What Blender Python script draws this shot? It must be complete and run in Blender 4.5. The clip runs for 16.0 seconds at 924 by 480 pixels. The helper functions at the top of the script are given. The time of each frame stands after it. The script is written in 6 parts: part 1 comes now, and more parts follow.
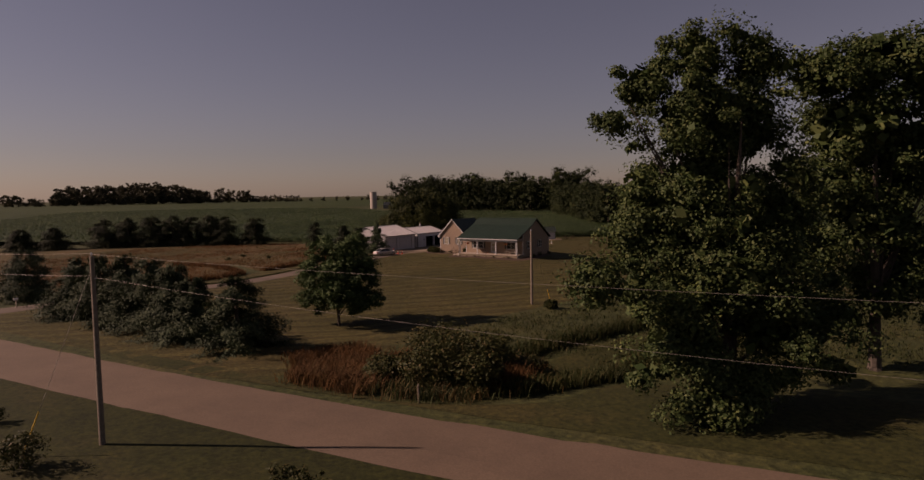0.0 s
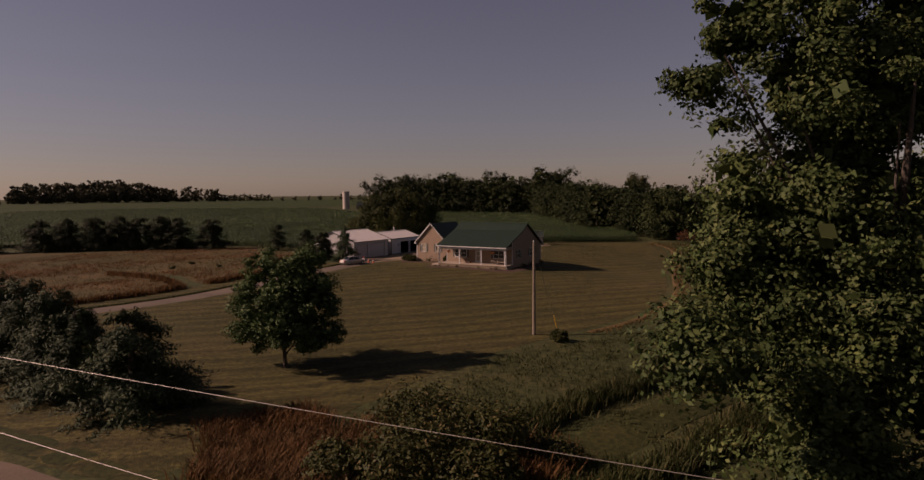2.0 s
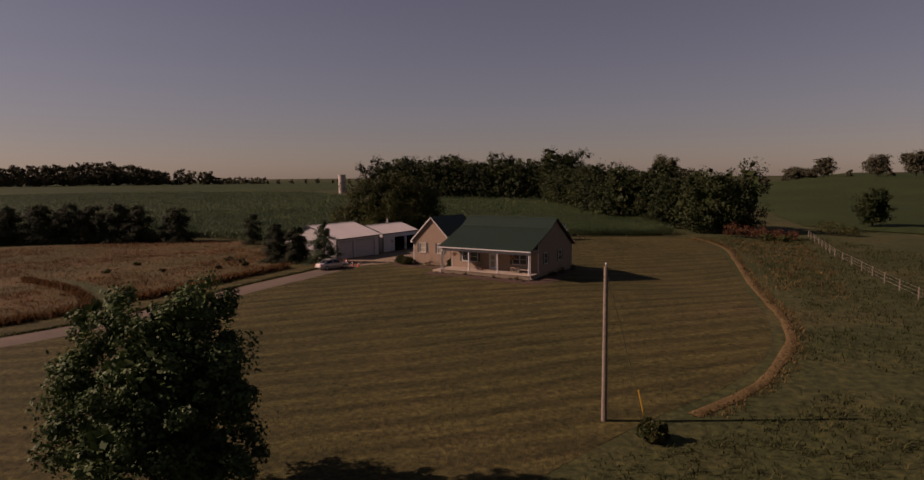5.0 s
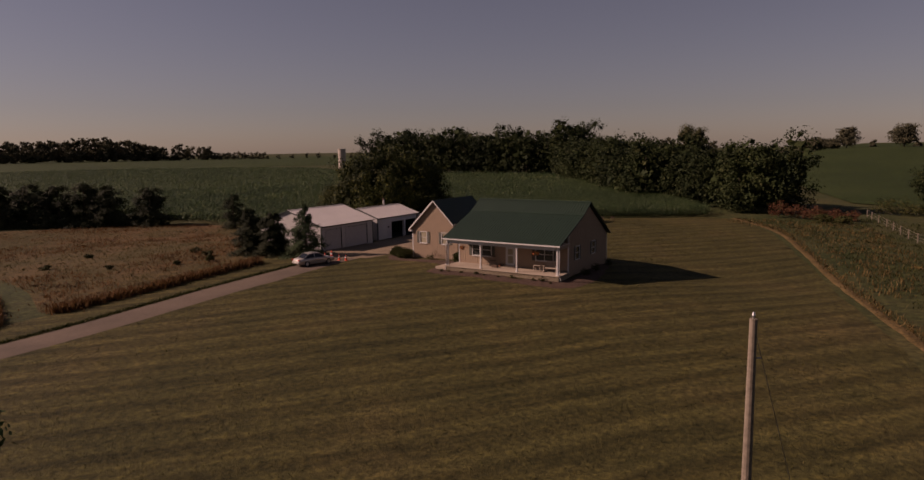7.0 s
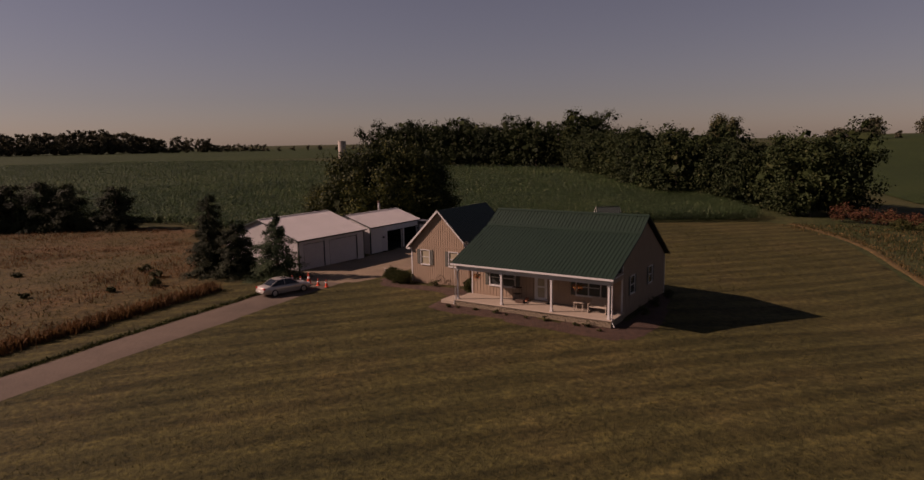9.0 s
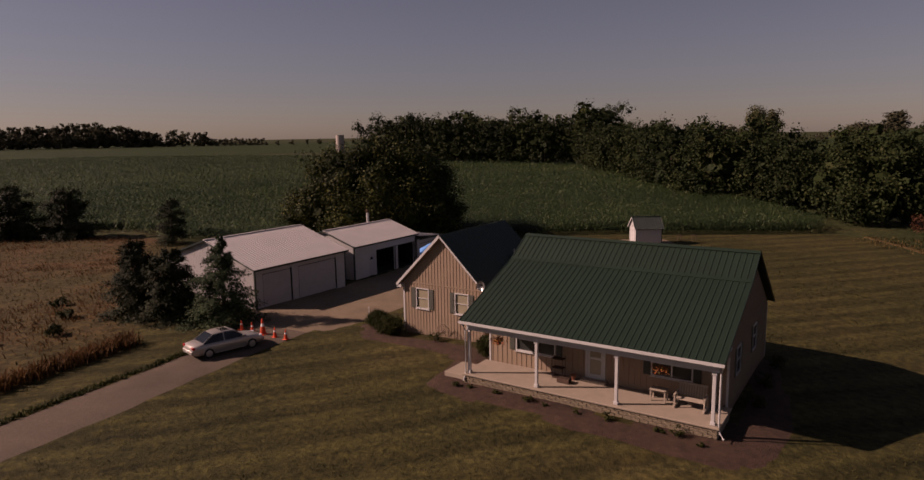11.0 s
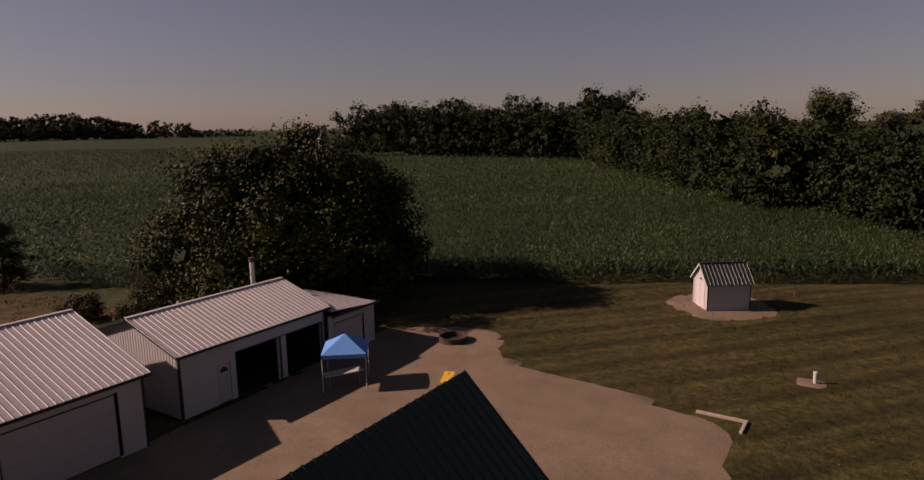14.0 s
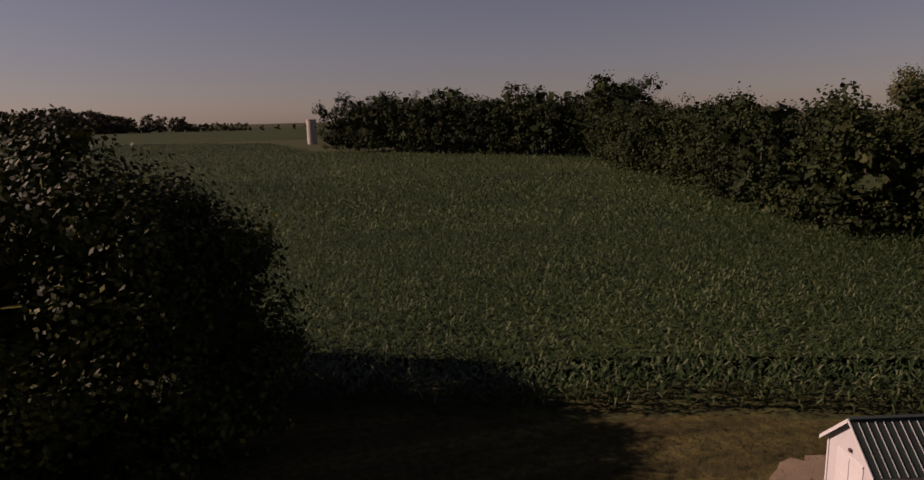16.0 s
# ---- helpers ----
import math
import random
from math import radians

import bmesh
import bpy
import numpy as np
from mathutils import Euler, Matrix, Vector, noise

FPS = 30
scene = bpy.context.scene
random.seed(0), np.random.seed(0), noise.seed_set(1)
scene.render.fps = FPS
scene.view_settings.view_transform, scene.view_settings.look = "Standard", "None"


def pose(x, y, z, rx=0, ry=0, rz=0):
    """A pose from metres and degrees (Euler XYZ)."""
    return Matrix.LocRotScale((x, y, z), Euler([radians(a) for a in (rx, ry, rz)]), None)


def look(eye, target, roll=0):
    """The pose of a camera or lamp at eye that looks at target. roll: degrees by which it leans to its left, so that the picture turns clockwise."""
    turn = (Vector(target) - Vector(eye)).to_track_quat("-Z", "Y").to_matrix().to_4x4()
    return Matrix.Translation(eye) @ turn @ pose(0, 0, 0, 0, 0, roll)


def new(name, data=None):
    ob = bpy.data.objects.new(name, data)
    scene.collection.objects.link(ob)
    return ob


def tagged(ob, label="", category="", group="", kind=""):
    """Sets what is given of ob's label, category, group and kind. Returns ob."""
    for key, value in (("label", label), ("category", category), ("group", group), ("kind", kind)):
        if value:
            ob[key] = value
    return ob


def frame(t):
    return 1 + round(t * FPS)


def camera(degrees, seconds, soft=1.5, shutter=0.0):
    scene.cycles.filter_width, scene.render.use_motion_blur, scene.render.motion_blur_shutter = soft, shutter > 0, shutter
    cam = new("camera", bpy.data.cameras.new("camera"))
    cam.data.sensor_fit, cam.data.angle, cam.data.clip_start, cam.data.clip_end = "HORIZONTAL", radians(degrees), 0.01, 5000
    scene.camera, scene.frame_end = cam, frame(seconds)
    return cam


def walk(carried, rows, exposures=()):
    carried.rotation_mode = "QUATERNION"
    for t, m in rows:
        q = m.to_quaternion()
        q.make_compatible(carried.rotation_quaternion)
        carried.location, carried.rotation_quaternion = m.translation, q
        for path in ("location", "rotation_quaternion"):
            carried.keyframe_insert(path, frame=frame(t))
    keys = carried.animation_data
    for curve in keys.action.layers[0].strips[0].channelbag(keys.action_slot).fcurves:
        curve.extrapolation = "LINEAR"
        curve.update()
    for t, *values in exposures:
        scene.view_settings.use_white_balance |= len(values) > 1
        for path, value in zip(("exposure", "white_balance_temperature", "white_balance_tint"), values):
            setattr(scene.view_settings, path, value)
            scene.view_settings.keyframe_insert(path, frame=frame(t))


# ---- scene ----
cam = camera(70.0, 16.0)
PATH = [
    (0, (60.792, -106.806, 11.848), (59.664, -105.161, 11.706), -1.0),
    (0.5, (58.188, -103.48, 11.873), (57.089, -101.816, 11.731), -1.0),
    (1, (55.637, -100.146, 11.908), (54.555, -98.47, 11.767), -0.7),
    (1.5, (53.083, -96.816, 11.928), (52.011, -95.134, 11.787), -0.7),
    (2, (50.53, -93.439, 11.917), (49.466, -91.752, 11.775), -0.6),
    (3, (45.506, -86.448, 11.942), (44.446, -84.757, 11.803), -0.7),
    (5.5, (33.251, -68.412, 12.316), (32.185, -66.735, 12.092), -0.6),
    (6, (30.861, -64.836, 12.33), (29.794, -63.164, 12.074), -0.8),
    (6.5, (28.431, -61.296, 12.335), (27.362, -59.628, 12.068), -0.9),
    (7, (25.965, -57.766, 12.35), (24.894, -56.1, 12.078), -0.9),
    (7.5, (23.49, -54.245, 12.434), (22.417, -52.58, 12.157), -0.9),
    (8, (20.941, -50.642, 12.534), (19.865, -48.98, 12.25), -0.9),
    (8.5, (18.325, -46.965, 12.611), (17.248, -45.305, 12.32), -1.0),
    (9, (15.708, -43.252, 12.693), (14.628, -41.595, 12.396), -1.0),
    (9.2, (14.691, -41.794, 12.704), (13.612, -40.137, 12.404), -1.3),
    (11.3, (3.992, -26.443, 12.903), (2.909, -24.792, 12.586), -0.9),
    (11.5, (3.011, -24.889, 12.906), (1.93, -23.237, 12.589), -1.1),
    (12, (0.652, -20.664, 12.913), (-0.429, -19.012, 12.592), -1.0),
    (12.5, (-1.868, -15.897, 12.993), (-2.948, -14.246, 12.666), -1.0),
    (13, (-4.525, -10.71, 12.987), (-5.604, -9.059, 12.656), -1.0),
    (13.5, (-7.177, -5.073, 12.989), (-8.256, -3.424, 12.651), -1.0),
    (14, (-9.934, 0.738, 13.012), (-11.011, 2.388, 12.669), -1.0),
    (14.5, (-12.676, 6.855, 13.101), (-13.751, 8.505, 12.748), -1.0),
    (15, (-15.267, 13.182, 13.158), (-16.344, 14.829, 12.8), -1.3),
    (15.5, (-17.869, 19.526, 13.144), (-18.948, 21.17, 12.782), -1.2),
    (16, (-20.7, 25.89, 13.153), (-21.796, 27.523, 12.788), -1.3),
]
walk(cam, [(t, look(eye, target, roll)) for t, eye, target, roll in PATH],
     exposures=[(0, 0.1, 7850, 43), (9, 0.1, 7750, 43), (12, 0.1, 7500, 43), (16, 0.1, 7450, 43)])

# ---- sky and sun ----
SUN_AZ, SUN_EL = radians(30), radians(30.8)
to_sun = Vector((-math.cos(SUN_AZ) * math.cos(SUN_EL), -math.sin(SUN_AZ) * math.cos(SUN_EL), math.sin(SUN_EL)))
world = bpy.data.worlds.new("sky")
scene.world = world
world.use_nodes = True
wn = world.node_tree
sky = wn.nodes.new("ShaderNodeTexSky")
sky.sky_type = "NISHITA"
sky.sun_disc = False
sky.sun_elevation = SUN_EL
sky.sun_rotation = math.atan2(to_sun.x, to_sun.y)
sky.dust_density = 0.35
sky.air_density = 1.0
sky.ozone_density = 3.2
haze = wn.nodes.new("ShaderNodeHueSaturation")
haze.inputs["Saturation"].default_value = 0.74
wn.links.new(sky.outputs[0], haze.inputs["Color"])
wn.links.new(haze.outputs[0], wn.nodes["Background"].inputs[0])
wn.nodes["Background"].inputs[1].default_value = 0.0345
sun = new("sun", bpy.data.lights.new("sun", "SUN"))
sun.data.energy, sun.data.angle, sun.data.color = 5.0, radians(0.6), (1.0, 0.89, 0.76)
sun.matrix_world = look((0, 0, 60), Vector((0, 0, 60)) - to_sun)


# ---- materials ----
def nodes_of(name, rough=0.8, metal=0.0, spec=0.3):
    m = bpy.data.materials.new(name)
    m.use_nodes = True
    nt = m.node_tree
    b = nt.nodes["Principled BSDF"]
    b.inputs["Roughness"].default_value, b.inputs["Metallic"].default_value = rough, metal
    b.inputs["Specular IOR Level"].default_value = spec
    return m, nt, b


def tex(nt, scale, detail=4.0, rough=0.6, stretch=None, turn=0.0):
    """A noise in metres of the thing's own space."""
    co = nt.nodes.new("ShaderNodeTexCoord")
    mp = nt.nodes.new("ShaderNodeMapping")
    mp.vector_type = "TEXTURE"
    mp.inputs["Rotation"].default_value[2] = turn
    if stretch:
        mp.inputs["Scale"].default_value = stretch
    nt.links.new(co.outputs["Object"], mp.inputs[0])
    n = nt.nodes.new("ShaderNodeTexNoise")
    n.inputs["Scale"].default_value, n.inputs["Detail"].default_value, n.inputs["Roughness"].default_value = scale, detail, rough
    nt.links.new(mp.outputs[0], n.inputs["Vector"])
    return n.outputs["Fac"]


def ramp(nt, fac, stops):
    r = nt.nodes.new("ShaderNodeValToRGB")
    while len(r.color_ramp.elements) < len(stops):
        r.color_ramp.elements.new(0.5)
    for e, (p, c) in zip(r.color_ramp.elements, stops):
        e.position, e.color = p, (*c, 1)
    nt.links.new(fac, r.inputs[0])
    return r.outputs[0]


def mix(nt, a, b, fac, mode="MIX"):
    m = nt.nodes.new("ShaderNodeMix")
    m.data_type, m.blend_type = "RGBA", mode
    for sock, v in ((m.inputs[0], fac), (m.inputs[6], a), (m.inputs[7], b)):
        if isinstance(v, (int, float)):
            sock.default_value = v
        elif isinstance(v, tuple):
            sock.default_value = (*v, 1)
        else:
            nt.links.new(v, sock)
    return m.outputs[2]


def bump(nt, b, fac, strength, dist):
    n = nt.nodes.new("ShaderNodeBump")
    n.inputs["Strength"].default_value, n.inputs["Distance"].default_value = strength, dist
    nt.links.new(fac, n.inputs["Height"])
    nt.links.new(n.outputs[0], b.inputs["Normal"])


def plain(name, c, rough=0.7, metal=0.0, vary=0.18, scale=3.0, grain=40.0, relief=0.15, dist=0.01, spec=0.3, speck=0.1):
    m, nt, b = nodes_of(name, rough, metal, spec)
    lo, hi = tuple(v * (1 - vary) for v in c), tuple(min(1, v * (1 + vary)) for v in c)
    big = ramp(nt, tex(nt, scale), [(0.3, lo), (0.7, hi)])
    fine = tex(nt, grain, 4, 0.7)
    nt.links.new(mix(nt, big, ramp(nt, fine, [(0.32, (1 - speck * 1.6,) * 3), (0.5, (1 - speck * 0.4,) * 3), (0.68, (1 + speck * 0.8,) * 3)]), 0.7, "MULTIPLY"), b.inputs["Base Color"])
    if relief:
        bump(nt, b, fine, relief, dist)
    return m


def foliage(name, dark, light, yellow=None, gloss=0.6, through_leaf=0.10, patch=0.25, shine=0.08, vary=1.0):
    """Leaves: each blade its own shade, with paler patches through the crown and light through the blade."""
    m, nt, b = nodes_of(name, gloss, 0, shine)
    geo = nt.nodes.new("ShaderNodeNewGeometry")
    col = ramp(nt, geo.outputs["Random Per Island"], [(0.0, dark), (0.75, light), (1.0, yellow or light)])
    big = tex(nt, patch, 3)
    col = mix(nt, col, ramp(nt, big, [(0.35, tuple(max(0.2, 1 - v * vary) for v in (0.3, 0.28, 0.3))), (0.7, (1 + 0.15 * vary, 1 + 0.10 * vary, 1 - 0.05 * vary))]), 1.0, "MULTIPLY")
    nt.links.new(col, b.inputs["Base Color"])
    tr = nt.nodes.new("ShaderNodeBsdfTranslucent")
    nt.links.new(col, tr.inputs[0])
    ms = nt.nodes.new("ShaderNodeMixShader")
    ms.inputs[0].default_value = through_leaf
    nt.links.new(b.outputs[0], ms.inputs[1])
    nt.links.new(tr.outputs[0], ms.inputs[2])
    nt.links.new(ms.outputs[0], nt.nodes["Material Output"].inputs[0])
    return m


def grassland(name, stops, patch, fine, relief=0.5, stripes=None, dist=0.06):
    m, nt, b = nodes_of(name, 0.9, 0, 0.1)
    col = ramp(nt, tex(nt, patch, 6, 0.65), stops)
    g = tex(nt, fine, 5, 0.75)
    col = mix(nt, col, ramp(nt, g, [(0.34, (0.35, 0.36, 0.33)), (0.5, (0.92, 0.92, 0.9)), (0.66, (1.65, 1.55, 1.3))]), 0.85, "MULTIPLY")
    if stripes:
        for turn, wide, depth in stripes:
            co = nt.nodes.new("ShaderNodeTexCoord")
            mp = nt.nodes.new("ShaderNodeMapping")
            mp.vector_type = "TEXTURE"
            mp.inputs["Rotation"].default_value[2] = turn
            nt.links.new(co.outputs["Object"], mp.inputs[0])
            w = nt.nodes.new("ShaderNodeTexWave")
            w.wave_profile, w.bands_direction = "SIN", "Y"
            w.inputs["Scale"].default_value = math.pi / (10 * wide)
            w.inputs["Distortion"].default_value, w.inputs["Detail"].default_value = 3.5, 4
            w.inputs["Detail Scale"].default_value = 0.35
            nt.links.new(mp.outputs[0], w.inputs["Vector"])
            streak = tex(nt, 1.0, 6, 0.7, (4.5, 0.7, 1.0), turn)
            col = mix(nt, col, ramp(nt, streak, [(0.30, (0.55, 0.58, 0.55)), (0.48, (0.95, 0.95, 0.95)), (0.75, (1.2, 1.15, 1.05))]), 0.75, "MULTIPLY")
            col = mix(nt, col, ramp(nt, w.outputs["Fac"], [(0.15, (1 - depth,) * 3), (0.6, (1 + depth * 0.4,) * 3)]), 1.0, "MULTIPLY")
    nt.links.new(col, b.inputs["Base Color"])
    bump(nt, b, g, relief, dist)
    return m


M_PASTURE = grassland("pasture_grass", [(0.3, (0.024, 0.032, 0.011)), (0.5, (0.037, 0.042, 0.016)), (0.72, (0.060, 0.053, 0.022))], 0.05, 1.6, 0.7, dist=0.12)
M_LAWN = grassland("mown_lawn", [(0.3, (0.041, 0.039, 0.014)), (0.5, (0.056, 0.050, 0.018)), (0.72, (0.073, 0.058, 0.024))], 0.06, 2.6, 0.9, dist=0.12,
                   stripes=[(radians(47), 3.2, 0.22), (radians(50), 1.7, 0.12)])
M_VERGE = grassland("verge_grass", [(0.3, (0.021, 0.025, 0.008)), (0.5, (0.029, 0.031, 0.010)), (0.72, (0.048, 0.039, 0.015))], 0.09, 3.0, 0.6)
# darker copy of the verge grass, with shade put into its colour
M_NEAR = grassland("verge_grass_painted_shade", [(0.3, (0.015, 0.018, 0.006)), (0.5, (0.022, 0.025, 0.007)), (0.72, (0.033, 0.030, 0.011))], 0.09, 3.0, 0.6)
M_PRAIRIE = grassland("dry_prairie", [(0.32, (0.038, 0.034, 0.011)), (0.5, (0.062, 0.046, 0.018)), (0.66, (0.092, 0.054, 0.025))], 0.05, 1.6, 0.6, dist=0.2)
M_CROP = grassland("crop_canopy", [(0.3, (0.016, 0.027, 0.008)), (0.5, (0.023, 0.036, 0.010)), (0.7, (0.032, 0.044, 0.014))], 0.02, 0.9, 1.0, dist=0.3)
M_TRACK = grassland("dry_mown_track", [(0.3, (0.063, 0.044, 0.018)), (0.6, (0.106, 0.071, 0.032)), (0.8, (0.126, 0.085, 0.041))], 0.5, 5.0, 0.5)
M_ROAD = plain("chip_seal_road", (0.100, 0.068, 0.044), 0.9, vary=0.12, scale=0.25, grain=9.0, relief=0.3, dist=0.02, speck=0.22)
M_GRAVEL = plain("limestone_gravel", (0.180, 0.131, 0.085), 0.95, vary=0.18, scale=0.4, grain=13.0, relief=0.7, dist=0.04, speck=0.28)
M_DRIVE = plain("gravel_drive", (0.091, 0.066, 0.047), 0.95, vary=0.2, scale=0.3, grain=8.0, relief=0.6, dist=0.03, speck=0.2)
M_MULCH = plain("bark_mulch", (0.059, 0.032, 0.020), 0.95, vary=0.35, scale=2.5, grain=18.0, relief=0.9, dist=0.05, speck=0.5)
M_CONCRETE = plain("porch_concrete", (0.279, 0.224, 0.170), 0.85, vary=0.08, scale=1.5, grain=30)
M_STONE = plain("split_face_block", (0.218, 0.170, 0.115), 0.9, vary=0.22, scale=5, grain=22, relief=0.8, dist=0.03, speck=0.5)
M_SIDING = plain("tan_board_siding", (0.255, 0.181, 0.124), 0.75, vary=0.07, scale=1.2, grain=26)
M_WHITE = plain("white_trim", (0.460, 0.443, 0.424), 0.45, vary=0.05, scale=4, grain=30, relief=0.04, speck=0.03)
M_SHUTTER = plain("grey_green_shutter", (0.052, 0.052, 0.039), 0.6, vary=0.1, scale=6)
M_GREENROOF = plain("green_metal_roof", (0.009, 0.022, 0.012), 0.5, 0.0, vary=0.10, scale=0.6, grain=3.0, relief=0.03, spec=0.4, speck=0.03)
M_GREENTRIM = plain("dark_green_trim", (0.012, 0.022, 0.017), 0.5, vary=0.1)
M_WHITEROOF = plain("white_metal_roof", (0.424, 0.391, 0.375), 0.5, 0.0, vary=0.07, scale=0.5, grain=4.0, relief=0.03, speck=0.03)
M_WHITEWALL = plain("white_metal_wall", (0.400, 0.382, 0.370), 0.5, 0.0, vary=0.06, scale=0.9, grain=6.0, relief=0.03, speck=0.03)
M_GREYDOOR = plain("white_door_panel", (0.364, 0.345, 0.339), 0.5, vary=0.05, scale=2, speck=0.03)
# near-black; on the sheets inside the workshop it stands in for shade
M_DARK = plain("dark_interior", (0.012, 0.017, 0.016), 0.9, vary=0.4, scale=2)
M_SHEDROOF = plain("green_shed_roof", (0.024, 0.034, 0.028), 0.4, vary=0.1, scale=1.0, grain=5)
M_BARK = plain("tree_bark", (0.070, 0.054, 0.041), 0.95, vary=0.35, scale=4, grain=20, relief=0.9, dist=0.05)
M_POLE = plain("weathered_pole_wood", (0.168, 0.135, 0.102), 0.9, vary=0.25, scale=6, grain=30, relief=0.5)
M_METAL = plain("galvanised_metal", (0.42, 0.42, 0.42), 0.4, 0.8, vary=0.1)
M_WIRE = plain("aluminium_cable", (0.252, 0.222, 0.186), 0.5, 0.3, vary=0.05)
M_RUST = plain("rusted_steel", (0.075, 0.045, 0.032), 0.85, 0.2, vary=0.35, scale=6)
M_BLUE = plain("blue_canopy_fabric", (0.085, 0.27, 0.60), 0.75, vary=0.07, scale=2, grain=60)
M_YELLOW = plain("yellow_painted_board", (0.62, 0.36, 0.035), 0.5, vary=0.08, scale=4)
M_ORANGE = plain("orange_cone_plastic", (0.62, 0.075, 0.028), 0.5, vary=0.1)
M_REFLECT = plain("white_reflective_band", (0.8, 0.78, 0.76), 0.35, vary=0.03)
M_RUBBER = plain("black_rubber", (0.018, 0.018, 0.018), 0.8, vary=0.2)
M_CARPAINT = plain("champagne_car_paint", (0.43, 0.39, 0.35), 0.3, 0.5, vary=0.03, scale=1, grain=200, relief=0, spec=0.5, speck=0.03)
M_REDLENS = plain("red_lamp_lens", (0.35, 0.02, 0.02), 0.2, vary=0.05, relief=0)
M_LAMPLENS = plain("clear_lamp_lens", (0.7, 0.7, 0.7), 0.12, vary=0.02, relief=0, spec=0.6)
M_PLATE = plain("number_plate", (0.7, 0.7, 0.68), 0.4, vary=0.05)
M_WOOD = plain("weathered_bench_wood", (0.33, 0.27, 0.21), 0.8, vary=0.2, scale=8)
M_TERRACOTTA = plain("terracotta_pot", (0.30, 0.12, 0.07), 0.8, vary=0.15)
M_FLOWER = foliage("basket_flowers", (0.30, 0.05, 0.03), (0.45, 0.16, 0.05), (0.10, 0.16, 0.04))
M_SILO = plain("silo_concrete", (0.361, 0.312, 0.271), 0.9, vary=0.12, scale=0.6)
M_FARPAINT = plain("far_white_paint", (0.140, 0.136, 0.131), 0.7)

M_GLASS, nt, b = nodes_of("window_glass", 0.06, 0.0, 0.6)
nt.links.new(ramp(nt, tex(nt, 0.8), [(0.35, (0.020, 0.022, 0.022)), (0.7, (0.045, 0.046, 0.044))]), b.inputs["Base Color"])

M_CARGLASS = plain("dark_car_glass", (0.010, 0.012, 0.013), 0.12, vary=0.1, relief=0, spec=0.35, speck=0.02)
M_BLIND = plain("window_with_pale_blind", (0.27, 0.235, 0.165), 0.15, vary=0.08, scale=3, grain=14, relief=0, spec=0.5, speck=0.03)
L_BIG = foliage("broad_oak_leaves", (0.023, 0.041, 0.013), (0.054, 0.076, 0.028), (0.092, 0.108, 0.040))
L_OAK = foliage("yellowing_maple_leaves", (0.011, 0.019, 0.006), (0.038, 0.048, 0.013), (0.104, 0.102, 0.025), through_leaf=0.03, vary=1.6, patch=0.12)
L_MAPLE = foliage("young_maple_leaves", (0.026, 0.054, 0.018), (0.060, 0.092, 0.034), (0.103, 0.134, 0.056))
L_SPRUCE = foliage("spruce_needles", (0.020, 0.036, 0.018), (0.045, 0.068, 0.033), (0.080, 0.098, 0.052), 0.7, 0.08)
L_JUNIPER = foliage("juniper_needles", (0.014, 0.020, 0.010), (0.030, 0.036, 0.018), (0.046, 0.049, 0.024), 0.7, 0.08)
L_PINE = foliage("pine_needles", (0.019, 0.032, 0.015), (0.044, 0.060, 0.032), (0.072, 0.085, 0.046), 0.7, 0.06, patch=0.5)
L_WOODS = foliage("woodland_leaves", (0.013, 0.021, 0.008), (0.027, 0.039, 0.015), (0.045, 0.051, 0.022), 0.7, 0.06, patch=0.075, vary=1.7)
L_PALE = foliage("pale_olive_leaves", (0.045, 0.046, 0.022), (0.079, 0.079, 0.039), (0.112, 0.105, 0.056), 0.7, 0.08)
L_REDSHRUB = foliage("reddened_sumac_leaves", (0.056, 0.024, 0.015), (0.112, 0.045, 0.026), (0.075, 0.064, 0.026), 0.7, 0.15)
# distance haze is put into this paler, browner leaf colour
L_FAR = foliage("far_leaves_haze_coloured", (0.051, 0.051, 0.035), (0.073, 0.071, 0.047), (0.094, 0.085, 0.056), 0.9, 0.1, patch=0.04)
L_CORN = foliage("corn_leaves", (0.013, 0.029, 0.009), (0.039, 0.064, 0.024), (0.126, 0.144, 0.080), 0.45, 0.12, patch=0.05, shine=0.2)
L_SHRUB = foliage("shrub_leaves", (0.023, 0.030, 0.009), (0.050, 0.054, 0.018), (0.094, 0.070, 0.029))
L_DRY = foliage("dry_tall_grass", (0.072, 0.051, 0.020), (0.129, 0.088, 0.039), (0.177, 0.122, 0.060), 0.8, 0.3)
L_RUST = foliage("rusty_seed_heads", (0.068, 0.038, 0.016), (0.123, 0.062, 0.028), (0.152, 0.086, 0.042), 0.8, 0.3)
L_PRAIRIE = foliage("olive_prairie_grass", (0.036, 0.035, 0.011), (0.068, 0.056, 0.019), (0.104, 0.076, 0.032), 0.8, 0.3)
L_LAWN = foliage("lawn_blades", (0.025, 0.028, 0.009), (0.057, 0.053, 0.018), (0.101, 0.082, 0.034), 0.8, 0.2)
L_GREEN = foliage("green_tall_grass", (0.022, 0.034, 0.011), (0.045, 0.052, 0.019), (0.085, 0.074, 0.033), 0.7, 0.3)


# ---- building helpers ----
def ss(a, b, v):
    u = max(0.0, min(1.0, (v - a) / (b - a)))
    return u * u * (3 - 2 * u)


